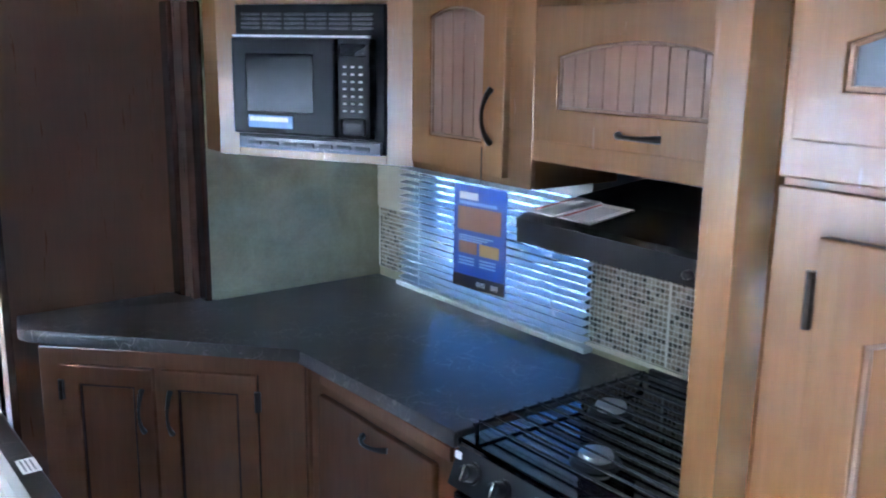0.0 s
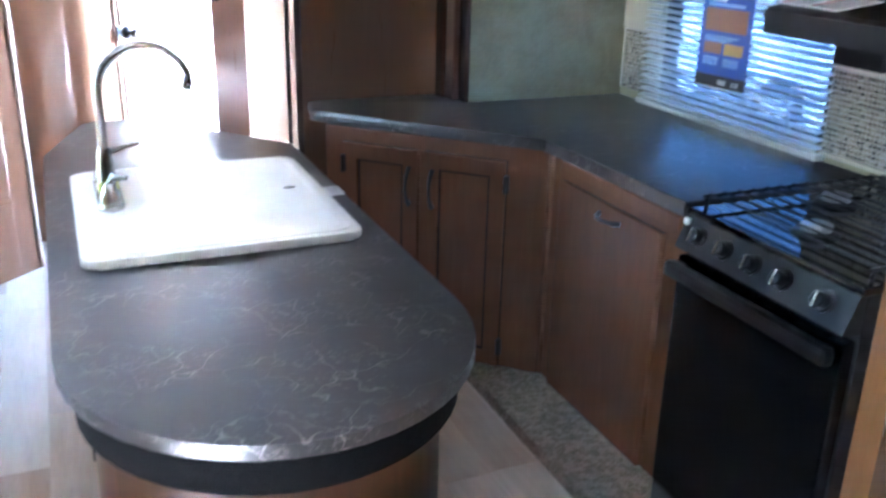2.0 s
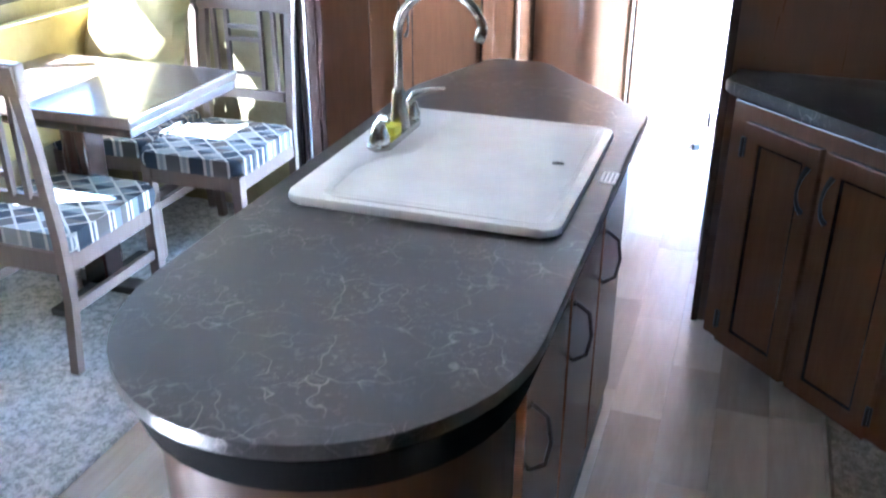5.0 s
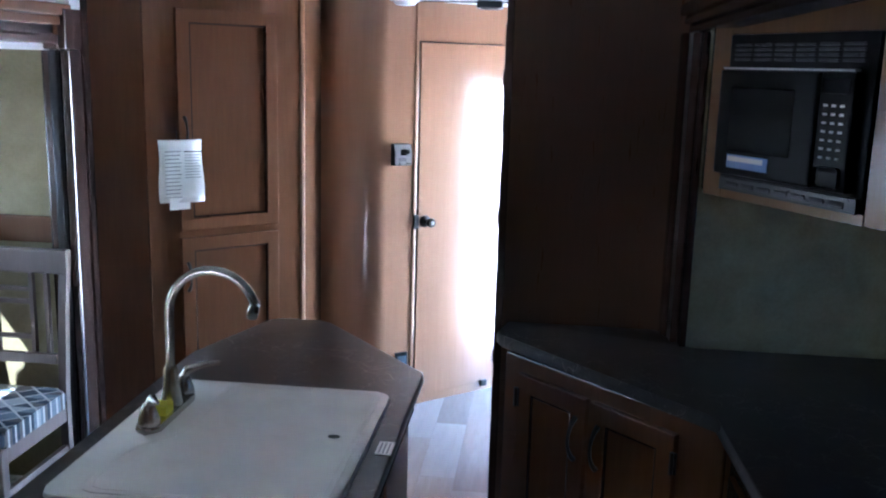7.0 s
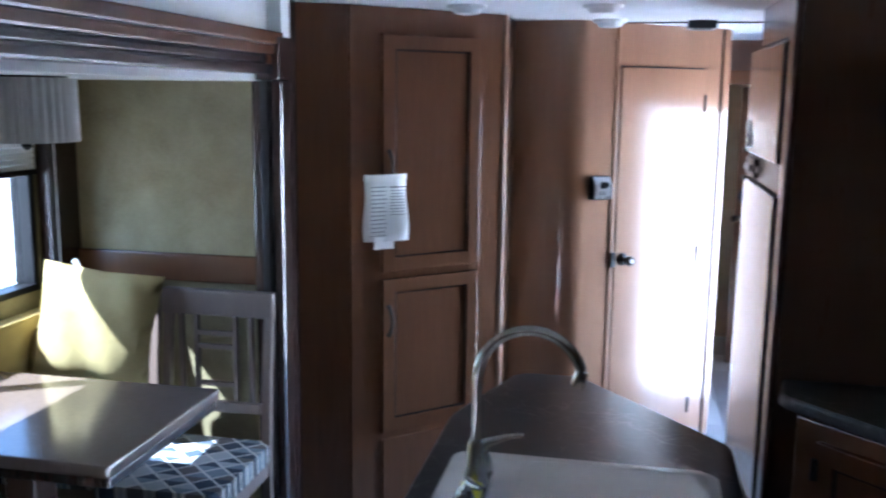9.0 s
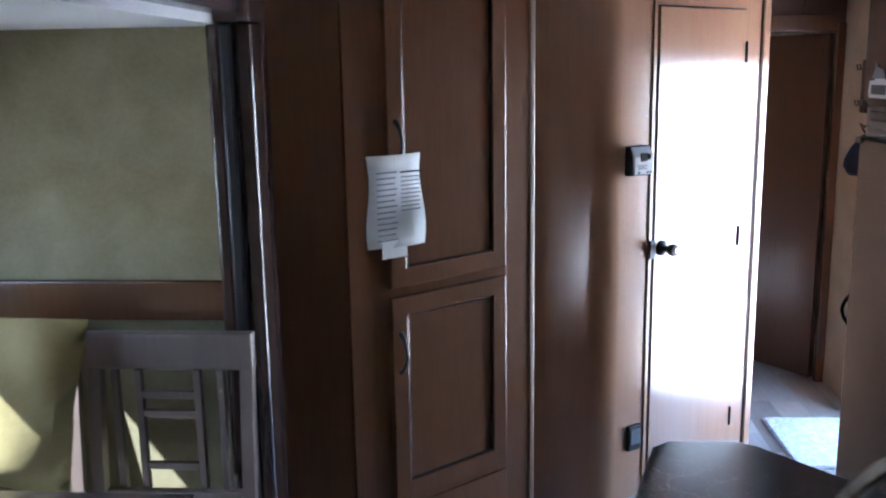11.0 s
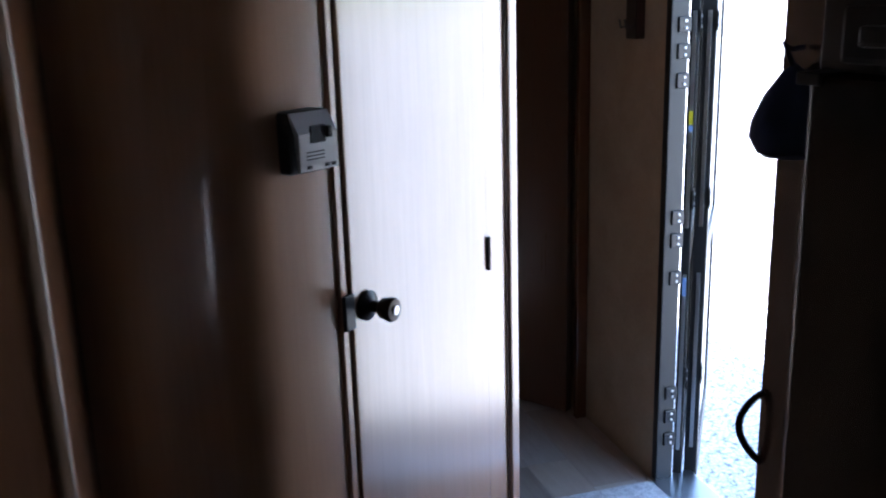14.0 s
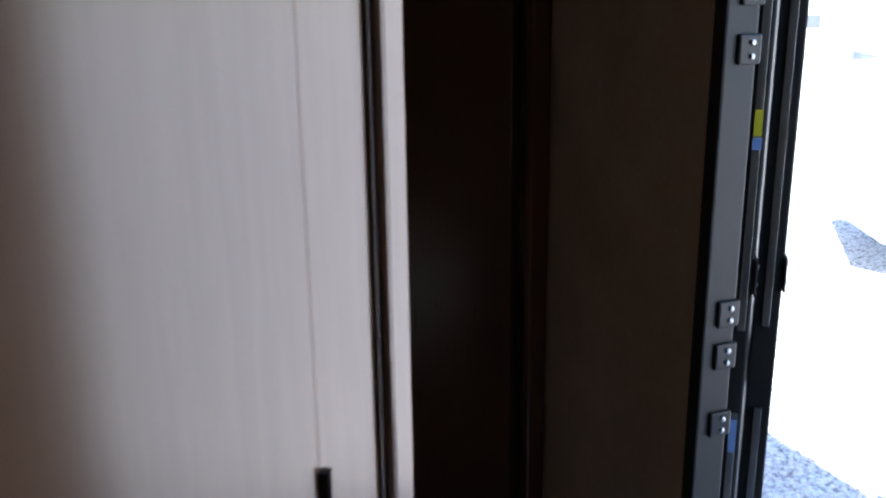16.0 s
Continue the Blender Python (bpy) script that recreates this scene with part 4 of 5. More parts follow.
# ---- pantry at the diagonal ----
def pantry():
    A, B = Vector((-1.05, 3.07)), Vector((-0.53, 3.56))
    d = (B - A).normalized()
    ang = math.degrees(math.atan2(d.y, d.x))
    L = (B - A).length
    t = thing("tall_pantry", "tall brown pantry with two framed doors", "pantry", (A.x, A.y, 0), ang)
    inv = Matrix.Rotation(radians(-ang), 2)
    poly = [tuple(inv @ (Vector(p) - A)) for p in ((-1.05, 3.07), (-0.53, 3.56), (-0.53, 4.3), (-1.24, 4.3), (-1.24, 2.97))]
    part("body", prism(poly, 0, CEIL - 0.003), CHERRY, t)
    part("face_frame", box(0, L, -0.012, 0.0, 0, CEIL - 0.004, 0.003), CHERRY, t)
    part("corner_post", box(L - 0.02, L + 0.004, -0.018, 0.02, 0, CEIL - 0.004, 0.006), MAPLE_DARK, t, "lighter rounded corner strip")
    d1 = cabinet_door(t, 0.13, 0.578, 1.035, 1.945, CHERRY, CHERRY, 0.055, 0, False, -0.012)
    d2 = cabinet_door(t, 0.13, 0.578, 0.375, 1.005, CHERRY, CHERRY, 0.055, 0, False, -0.012)
    bow_handle(d1, 0.155, -0.034, 1.45, 0.12)
    bow_handle(d2, 0.155, -0.034, 0.84, 0.12)
    part("bottom_panel", box(0.135, 0.59, -0.02, -0.012, 0.04, 0.345, 0.004), CHERRY, t)
    p = thing("spec_sheet", "white printed sheet hanging from the pantry handle", "paper", (A.x - 0.022, A.y - 0.02, 0), ang)
    bm = bmesh.new()
    rows_, cols = 9, 5
    grid = {}
    for i in range(rows_):
        for k in range(cols):
            z = 1.423 - 0.256 * i / (rows_ - 1)
            x = 0.056 + 0.183 * k / (cols - 1) + 0.004 * (i / (rows_ - 1)) ** 2
            grid[i, k] = bm.verts.new((x, -0.072 - 0.012 * math.sin(i * 0.7 + k * 0.9) - 0.006 * (k / 4), z))
    for i in range(rows_ - 1):
        for k in range(cols - 1):
            bm.faces.new((grid[i, k], grid[i, k + 1], grid[i + 1, k + 1], grid[i + 1, k]))
    sheet = part("sheet", bm, PAPER, p, smooth=True)
    mod = sheet.modifiers.new("thickness", "SOLIDIFY")
    mod.thickness = 0.0015
    for i in range(13):
        part("print_line", box(0.078, 0.145 - 0.004 * (i % 3), -0.0905, -0.0885, 1.375 - 0.0155 * i, 1.379 - 0.0155 * i), PRINT, sheet)
        if i < 9:
            part("print_line", box(0.16, 0.225 - 0.005 * (i % 2), -0.0905, -0.0885, 1.36 - 0.0115 * i, 1.363 - 0.0115 * i), PRINT, sheet)
    part("print_rule", box(0.158, 0.235, -0.0905, -0.0885, 1.373, 1.377), BLACK, sheet)
    part("lower_slip", box(0.095, 0.18, -0.083, -0.0815, 1.138, 1.19), PAPER, p)
    part("string", tube([(0.14, -0.06, 1.395), (0.14, -0.06, 1.46)], 0.0012, 5), BLACK, p)


def bath_door():
    t = thing("door_bath", "wood-grain bathroom door with a black knob, closed", "door", (BC.x, BC.y, 0), BANG, kind="structure")
    leaf = part("leaf", box(0.045, 0.557, -0.012, 0.02, 0.05, 1.855, 0.003), DOORWOOD, t)
    part("jamb_left", box(0.018, 0.036, -0.008, 0.01, 0.02, CEIL - 0.01, 0.003), DOORWOOD, t)
    part("gap", box(0.0362, 0.0448, -0.003, 0.01, 0.05, 1.86), BLACK, t, "dark gap beside the door")
    part("gap", box(0.557, 0.5615, -0.003, 0.01, 0.05, 1.86), BLACK, t)
    part("gap", box(0.036, 0.55, -0.003, 0.01, 1.8555, 1.861), BLACK, t)
    part("end_post", box(BLEN - 0.035, BLEN + 0.006, -0.012, 0.055, 0, CEIL - 0.005, 0.006), DOORWOOD, t, "pale wooden end post")
    part("end_groove", box(BLEN - 0.044, BLEN - 0.035, -0.004, 0.01, 0, CEIL - 0.005), ESPRESSO, t)
    m = Matrix.Translation((0.088, -0.012, 0.975)) @ Matrix.Rotation(radians(90), 4, "X")
    k = part("knob", lathe([(0.03, 0), (0.03, 0.006), (0.024, 0.01), (0.012, 0.016), (0.011, 0.032), (0.02, 0.04), (0.024, 0.06), (0.021, 0.068), (0.008, 0.069)], 22, None, m), BRONZE, leaf, "dark bronze door knob", smooth=True)
    part("keyhole", lathe([(0.009, 0.069), (0.009, 0.0715), (0.004, 0.072)], 12, None, m), STEEL, k)
    part("strike_plate", box(0.02, 0.05, -0.016, -0.006, 0.94, 1.01, 0.003), BLACK, t)
    for z in (1.695, 0.965, 0.19):
        part("hinge", tube([(0.559, -0.014, z - 0.04), (0.559, -0.014, z + 0.04)], 0.006, 8), BRONZE, leaf)
    part("foot_stop", box(0.47, 0.51, -0.03, -0.012, 0.03, 0.065, 0.004), BLACK, leaf)
    th = thing("thermostat", "grey wall thermostat with a dark display", "thermostat", (BC.x - 0.03, BC.y - 0.02, 0), BANG - 7)
    part("case", box(-0.075, 0.02, -0.040, 0.004, 1.262, 1.368, 0.008), BLACK, th)
    bm = bmesh.new()
    ends = [[bm.verts.new((x, y, z)) for y, z in ((-0.054, 1.268), (-0.061, 1.270), (-0.061, 1.332), (-0.040, 1.366), (-0.036, 1.366), (-0.050, 1.330))] for x in (-0.070, 0.016)]
    bm.faces.new(ends[0]), bm.faces.new(ends[1][::-1])
    for i in range(6):
        bm.faces.new((ends[0][i], ends[0][(i + 1) % 6], ends[1][(i + 1) % 6], ends[1][i]))
    part("front", bm, STEEL, th, "silver front plate with a sloping top")
    part("display", box(-0.045, -0.01, -0.0625, -0.059, 1.315, 1.345, 0.002), BLACK, th)
    part("slider", box(-0.01, 0.0, -0.068, -0.059, 1.322, 1.342, 0.002), BLACK, th)
    for i in range(3):
        part("vent", box(-0.055, -0.015, -0.0622, -0.059, 1.30 - 0.006 * i, 1.302 - 0.006 * i), BLACK, th)
    for x in (-0.055, -0.015, 0.0):
        part("button", box(x, x + 0.01, -0.063, -0.059, 1.273, 1.279, 0.001), BLACK, th)
    sw = thing("wall_monitor", "small dark wall panel beside the bathroom door", "wall panel", (BC.x, BC.y, 0), BANG - 4)
    part("plate", box(-0.07, -0.005, -0.02, 0.004, 0.20, 0.30, 0.004), BLACK, sw)
    part("screen", box(-0.062, -0.012, -0.023, -0.019, 0.225, 0.285, 0.002), FROSTED, sw)


def fridge():
    t = thing("refrigerator", "black two-door refrigerator in a wooden closet", "refrigerator", (0.455, 3.35, 0), -90)
    part("body", box(0.0, 0.76, 0.0, 0.6, 0.16, 1.90), BLACK, t)
    f = part("freezer_door", box(0.006, 0.754, -0.045, -0.002, 1.53, 1.89, 0.008), FRIDGEPANEL, t)
    l = part("lower_door", box(0.006, 0.754, -0.045, -0.002, 0.18, 1.435, 0.008), FRIDGEPANEL, t)
    part("handle_band", box(0.006, 0.754, -0.03, -0.002, 1.44, 1.525, 0.003), GRAPHITE, t)
    part("handle_bezel", box(0.055, 0.285, -0.045, -0.028, 1.45, 1.517, 0.008), BLACK, t)
    part("handle", box(0.095, 0.235, -0.055, -0.043, 1.47, 1.495, 0.006), GRAPHITE, t, "recessed grey latch")
    part("latch", lathe([(0.014, 0), (0.014, 0.01), (0.01, 0.012)], 14, None, Matrix.Translation((0.325, -0.03, 1.482)) @ Matrix.Rotation(radians(90), 4, "X")), STEEL, t)
    for z in (1.535, 1.43):
        part("hinge", box(-0.012, 0.03, -0.05, 0.0, z - 0.008, z + 0.008, 0.002), BLACK, t)
    part("badge_plate", slab([(x - 0.075, z) for x, z in ((0.135, 1.552), (0.255, 1.552), (0.265, 1.575), (0.262, 1.60), (0.235, 1.602), (0.2, 1.62), (0.165, 1.60), (0.132, 1.598), (0.128, 1.57))], -0.0475, -0.044), PAPER, f, "white maker's sticker")
    part("badge_mark", slab([(x - 0.075, z) for x, z in ((0.15, 1.605), (0.235, 1.605), (0.215, 1.63), (0.18, 1.636), (0.168, 1.648), (0.168, 1.63))], -0.0485, -0.044), PRINT, f, "grey-blue bird-like mark")
    part("badge_word", box(0.075, 0.173, -0.0495, -0.047, 1.562, 1.588, 0.001), BLACK, f)
    c = thing("fridge_cabinet", "brown cabinet front over the refrigerator", "cabinet", (0.455, 3.35, 0), -90)
    part("body", box(0.0, 0.76, -0.01, 0.6, 1.91, CEIL - 0.005, 0.002), CHERRY, c)
    part("kick_board", box(0.0, 0.76, -0.005, 0.6, 0.0, 0.155, 0.002), CHERRY, c)


def ceiling_fittings():
    for x, y in ((-0.63, 3.2), (-0.13, 3.22), (-0.12, 3.87), (0.02, 2.72)):
        t = thing("ceiling_light", "small round white ceiling light, switched off", "ceiling light", (x, y, CEIL), 0, "ceiling lights")
        part("base", lathe([(0.07, -0.012), (0.075, 0.0)], 24), WHITE, t)
        part("lens", lathe([(0.02, -0.034), (0.045, -0.03), (0.06, -0.012)], 24), WHITE, t)
    t = thing("smoke_alarm", "grey square alarm on the ceiling", "alarm", (0.27, 3.95, CEIL))
    part("case", box(-0.06, 0.06, -0.06, 0.06, -0.035, 0, 0.008), GRAPHITE, t)
    part("grille", box(-0.04, 0.04, -0.04, 0.04, -0.038, -0.034, 0.002), BLACK, t)


def hall():
    t = thing("door_hall", "dark brown hall door standing ajar", "door", (1.0, 5.36, 0), 125, kind="structure")
    leaf = part("leaf", box(0.0, 0.56, -0.02, 0.02, 0.01, 1.79, 0.003), BROWN, t)
    part("knob", lathe([(0.025, 0), (0.011, 0.012), (0.011, 0.03), (0.024, 0.04), (0.02, 0.058)], 16, None, Matrix.Translation((0.5, 0.02, 0.97)) @ Matrix.Rotation(radians(-90), 4, "X")), BRONZE, leaf)
    r = thing("coat_rack", "dark wooden coat rack with hooks on the tan wall", "coat rack", (1.048, 4.96, 0))
    part("board", box(-0.03, 0.0, -0.035, 0.035, 1.42, 1.66, 0.005), ESPRESSO, r)
    for y in (-0.018, 0.018):
        for z in (1.62, 1.46):
            part("hook", tube([(-0.03, y, z), (-0.055, y, z - 0.005), (-0.06, y, z + 0.02)], 0.004, 6), BRONZE, r)
    m = thing("door_mat", "pale grey fibre door mat at the entrance", "mat", (0.6, 4.24, 0.0))
    part("mat_top", prism(rounded(0, 0.43, 0, 0.53, 0.015), 0.0, 0.014, 0.004), MATFIBRE, m)
    part("binding", prism(rounded(-0.008, 0.438, -0.008, 0.538, 0.02), 0.0, 0.009, 0.003), CARPET, m)


def entrance():
    t = thing("door_frame_entry", "black metal entrance frame with hinge plates", "door frame", (1.05, 4.80, 0), kind="structure")
    part("jamb", box(-0.004, 0.055, -0.03, 0.0, -0.04, 1.62, 0.004), BLACK_METAL, t)
    part("jamb", box(0.02, 0.10, -0.81, -0.775, -0.04, 1.62, 0.004), BLACK_METAL, t)
    bm = tube([(0.05, -0.03, 1.60), (0.05, -0.05, 1.645), (0.05, -0.09, 1.665), (0.05, -0.72, 1.665), (0.05, -0.765, 1.645), (0.05, -0.79, 1.60)], 0.028, 8)
    part("head", bm, BLACK_METAL, t)
    part("threshold", box(-0.02, 0.14, -0.81, 0.0, -0.05, 0.012, 0.005), STEEL, t, "bare aluminium threshold")
    for z in (1.463, 1.387, 1.303, 0.892, 0.82, 0.70, 0.315, 0.235, 0.154):
        p = part("hinge_plate", box(0.018, 0.058, -0.037, -0.029, z - 0.022, z + 0.022, 0.003), GRAPHITE, t)
        for dz in (-0.01, 0.01):
            part("screw", lathe([(0.0045, 0), (0.0045, 0.003), (0.002, 0.004)], 8, None, Matrix.Translation((0.04, -0.037, z + dz)) @ Matrix.Rotation(radians(90), 4, "X")), STEEL, p)
    # two open leaves, screen door and outer door, folded back outside
    for nm, lab, ang, off, th, mt in (("screen_door", "black framed screen door standing open", 57, 0.085, 0.028, BLACK_METAL), ("entry_door", "white outer entrance door with black edge standing open", 55, 0.135, 0.042, BLACK_METAL)):
        d = thing(nm, lab, "door", (1.05 + off, 4.79, 0), ang)
        bm = box(0.0, 0.05, -th / 2, th / 2, -0.03, 1.63, 0.004)
        box(0.55, 0.60, -th / 2, th / 2, -0.03, 1.63, 0.004, bm)
        for z0, z1 in ((-0.03, 0.08), (0.72, 0.80), (1.55, 1.63)):
            box(0.05, 0.55, -th / 2, th / 2, z0, z1, 0.003, bm)
        part("frame", bm, mt, d)
        if nm == "entry_door":
            part("skin", box(0.05, 0.55, -0.012, 0.015, 0.08, 1.55), EXTERIOR, d, "pale inner skin")
        part("edge_strip", box(-0.006, 0.0, -0.006, 0.006, 0.1, 0.7, 0.001), STEEL, d)
        part("edge_strip", box(-0.006, 0.0, -0.006, 0.006, 0.85, 1.5, 0.001), STEEL, d)
        for z in (1.47, 0.94, 0.36):
            h = part("hinge_leaf", box(-0.008, 0.03, -th / 2 - 0.004, -th / 2, z - 0.03, z + 0.03, 0.002), BLACK_METAL, d)
            for dz in (-0.015, 0.015):
                part("screw", lathe([(0.0045, 0), (0.0045, 0.003), (0.002, 0.004)], 8, None, Matrix.Translation((0.012, -th / 2 - 0.004, z + dz)) @ Matrix.Rotation(radians(90), 4, "X")), STEEL, h)
        if nm == "screen_door":
            part("sticker", box(-0.0075, -0.004, -0.006, 0.006, 1.17, 1.21), YELLOW, d, "yellow warning sticker")
            part("sticker", box(-0.0075, -0.004, -0.007, 0.007, 1.148, 1.166), LIGHTBLUE, d)
            part("sticker", box(-0.0075, -0.004, -0.006, 0.006, 0.63, 0.69), LIGHTBLUE, d)
    c = thing("cap", "dark navy cap hanging on the closet corner", "cap", (0.470, 3.45, 1.312), 0)
    part("crown", lathe([(0.003, 0.128), (0.02, 0.116), (0.043, 0.085), (0.058, 0.052), (0.061, 0.03), (0.048, 0.008), (0.02, 0.0)], 22, None, Matrix.Diagonal((1.0, 0.75, 1, 1))), CAPCLOTH, c, smooth=True)
    part("brim", lathe([(0.01, -0.004), (0.05, 0.0), (0.056, 0.006), (0.01, 0.008)], 22, None, Matrix.Translation((0.0, -0.01, 0.004)) @ Matrix.Diagonal((0.9, 0.72, 1, 1))), CAPCLOTH, c, smooth=True)
    part("strap_loop", tube([(-0.002, 0, 0.125), (-0.012, 0, 0.142), (-0.022, 0, 0.158), (-0.006, 0, 0.148), (0.012, 0, 0.15)], 0.0035, 6), CAPCLOTH, c)
    g = thing("grab_handle", "curved black strap handle at the closet corner", "strap handle", (0.487, 3.49, 0.36), 53)
    part("grip", tube([(0, 0.036 * math.sin(math.pi * k / 14) ** 0.8, 0.58 - 0.12 * k / 14) for k in range(15)], 0.006, 8), RUBBER, g, smooth=True)


pantry(), bath_door(), fridge(), ceiling_fittings(), hall(), entrance()


# ---- dinette ----
def chair():
    t = thing("dining_chair", "driftwood grey dining chair with a patterned seat cushion", "chair", (-1.45, 2.505, 0.012), 0, "dinette chairs")
    W, D = 0.43, 0.49
    for x in (-W / 2 + 0.02, W / 2 - 0.02):
        part("front_leg", box(x - 0.02, x + 0.02, -D / 2, -D / 2 + 0.04, 0, 0.40, 0.004), GREYWOOD, t)
        part("back_leg", tube([(x, D / 2 - 0.0, 0), (x, D / 2 - 0.03, 0.25), (x, D / 2 - 0.03, 0.45), (x, D / 2 - 0.005, 0.75), (x, D / 2 + 0.03, 1.0)], 0.022, 4), GREYWOOD, t)
        part("stretcher", box(x - 0.01, x + 0.01, -D / 2 + 0.03, D / 2 - 0.03, 0.2, 0.235, 0.003), GREYWOOD, t)
        part("side_rail", box(x - 0.012, x + 0.012, -D / 2 + 0.03, D / 2 - 0.03, 0.335, 0.40, 0.003), GREYWOOD, t)
    part("front_rail", box(-W / 2 + 0.03, W / 2 - 0.03, -D / 2 + 0.005, -D / 2 + 0.03, 0.335, 0.40, 0.003), GREYWOOD, t)
    part("back_rail", box(-W / 2 + 0.03, W / 2 - 0.03, D / 2 - 0.045, D / 2 - 0.02, 0.335, 0.41, 0.003), GREYWOOD, t)
    part("seat", prism(rounded(-W / 2 - 0.005, W / 2 + 0.005, -D / 2 - 0.015, D / 2 - 0.035, 0.04), 0.401, 0.465, 0.024, None, 3), FABRIC, t, "grey and white geometric seat cushion", smooth=True)
    part("top_rail", box(-W / 2 + 0.0, W / 2 - 0.0, D / 2 - 0.005, D / 2 + 0.035, 0.91, 1.005, 0.008), GREYWOOD, t)
    part("lower_rail", box(-W / 2 + 0.04, W / 2 - 0.04, D / 2 - 0.035, D / 2 - 0.012, 0.56, 0.60, 0.004), GREYWOOD, t)
    for x in (-0.135, -0.075, 0.075, 0.135):
        part("splat", box(x - 0.009, x + 0.009, D / 2 - 0.02, D / 2 + 0.0, 0.59, 0.915, 0.002), GREYWOOD, t)
    for z in (0.66, 0.80, 0.85):
        part("cross_bar", box(-0.075, 0.075, D / 2 - 0.018, D / 2 - 0.002, z - 0.009, z + 0.009, 0.002), GREYWOOD, t)
    return t


def dinette():
    c = chair()
    copy_thing(c, pose(-1.60, 1.72, 0.012, 0, 0, 180))
    copy_thing(c, pose(-1.92, 2.57, 0.012, 0, 0, 4))
    t = thing("dinette_table", "driftwood grey dinette table with a glossy top", "table", (0, 0, 0.012))
    part("tabletop", box(-2.07, -1.245, 1.70, 2.33, 0.755, 0.79, 0.008), TABLEWOOD, t)
    part("edge_band", box(-2.07, -1.252, 1.712, 2.318, 0.725, 0.754, 0.003), ESPRESSO, t)
    part("pedestal", box(-1.75, -1.65, 1.96, 2.06, 0.03, 0.725, 0.006), ESPRESSO, t)
    part("foot", box(-1.9, -1.5, 1.97, 2.05, 0.0, 0.03, 0.006), BLACK_METAL, t)
    part("foot", box(-1.74, -1.66, 1.75, 2.27, 0.0, 0.028, 0.006), BLACK_METAL, t)
    b = thing("dinette_ledge", "gold upholstered ledge under the dinette window", "ledge", (0, 0, 0.012))
    part("back", box(-2.115, -2.04, 0.8, 2.84, 0.45, 0.93, 0.02), BENCH, b)
    p = thing("throw_pillow", "gold throw pillow leaning on a chair at the table", "pillow", (-1.83, 2.58, 0.90))
    bm = bmesh.new()
    bmesh.ops.create_grid(bm, x_segments=12, y_segments=12, size=0.21)
    top = list(bm.verts)
    for v in top:
        u, w = v.co.x / 0.21, v.co.y / 0.21
        v.co.z = 0.075 * max(0.0, (1 - u ** 4) * (1 - w ** 4)) ** 0.6 + 0.006 * math.sin(9 * u + 4 * w)
        k = 1 - 0.06 * (1 - abs(u)) * abs(w) - 0.06 * (1 - abs(w)) * abs(u)
        v.co.x, v.co.y = v.co.x * k, v.co.y * k
    dup = bmesh.ops.duplicate(bm, geom=list(bm.verts) + list(bm.edges) + list(bm.faces))
    for g in dup["geom"]:
        if isinstance(g, bmesh.types.BMVert):
            g.co.z = -g.co.z
    bmesh.ops.remove_doubles(bm, verts=bm.verts, dist=0.004)
    part("cover", bm, PILLOW, p, rot=(78, 8, 12), smooth=True)
    part("tag", box(0.13, 0.16, -0.03, -0.026, -0.08, 0.02), PAPER, p, rot=(0, 20, 0))
    part("tag", box(0.0, 0.02, 0.04, 0.044, 0.19, 0.25), PAPER, p, rot=(0, -25, 0))
    l = thing("pendant_lamp", "grey pleated drum pendant lamp, switched off", "pendant lamp", (-1.62, 1.98, 0))
    bm = bmesh.new()
    n = 72
    rr = [0.135 + 0.004 * (1 if k % 2 else -1) for k in range(n)]
    lo = [bm.verts.new((rr[k] * math.cos(2 * math.pi * k / n), rr[k] * math.sin(2 * math.pi * k / n), 1.585)) for k in range(n)]
    hi = [bm.verts.new((rr[k] * 0.98 * math.cos(2 * math.pi * k / n), rr[k] * 0.98 * math.sin(2 * math.pi * k / n), 1.755)) for k in range(n)]
    for k in range(n):
        bm.faces.new((lo[k], lo[(k + 1) % n], hi[(k + 1) % n], hi[k]))
    sh = part("shade", bm, SHADE, l)
    sh.modifiers.new("thickness", "SOLIDIFY").thickness = 0.003
    part("canopy", lathe([(0.09, 1.745), (0.115, 1.752), (0.115, 1.761)], 24), ESPRESSO, l)
    part("stem", tube([(0, 0, 1.62), (0, 0, 1.76)], 0.012, 8), BRONZE, l)
    part("finial", lathe([(0.004, 1.56), (0.014, 1.57), (0.012, 1.585), (0.006, 1.63)], 12), BLACK, l)
    w = thing("window_2", "dinette window with a black frame and raised shade", "window", (-2.16, 0, 0), kind="structure")
    g = part("pane", box(-0.003, 0.003, 1.37, 2.66, 1.02, 1.58), SMOKED, w)
    bm = box(-0.03, 0.05, 1.35, 2.68, 1.0, 1.025, 0.004)
    box(-0.03, 0.05, 1.35, 2.68, 1.575, 1.6, 0.004, bm)
    for y in (1.35, 2.0, 2.65):
        box(-0.03, 0.05, y, y + 0.03, 1.025, 1.575, 0.004, bm)
    part("window_frame", bm, BLACK, w)
    s = thing("pleated_shade", "white pleated shade drawn up at the window top", "shade", (-2.1, 0, 0))
    for k in range(7):
        part("pleat", box(-0.012, 0.012, 1.37, 2.66, 1.445 + 0.02 * k, 1.463 + 0.02 * k, 0.004), SLAT, s)
    part("head_rail", box(-0.02, 0.02, 1.33, 2.68, 1.585, 1.63, 0.004), WHITE, s)
    part("bottom_rail", box(-0.015, 0.015, 1.36, 2.67, 1.425, 1.445, 0.004), BRONZE, s)
    part("cord", tube([(0.05, 2.72, 0.95), (0.05, 2.72, 1.6)], 0.002, 5), WHITE, s)
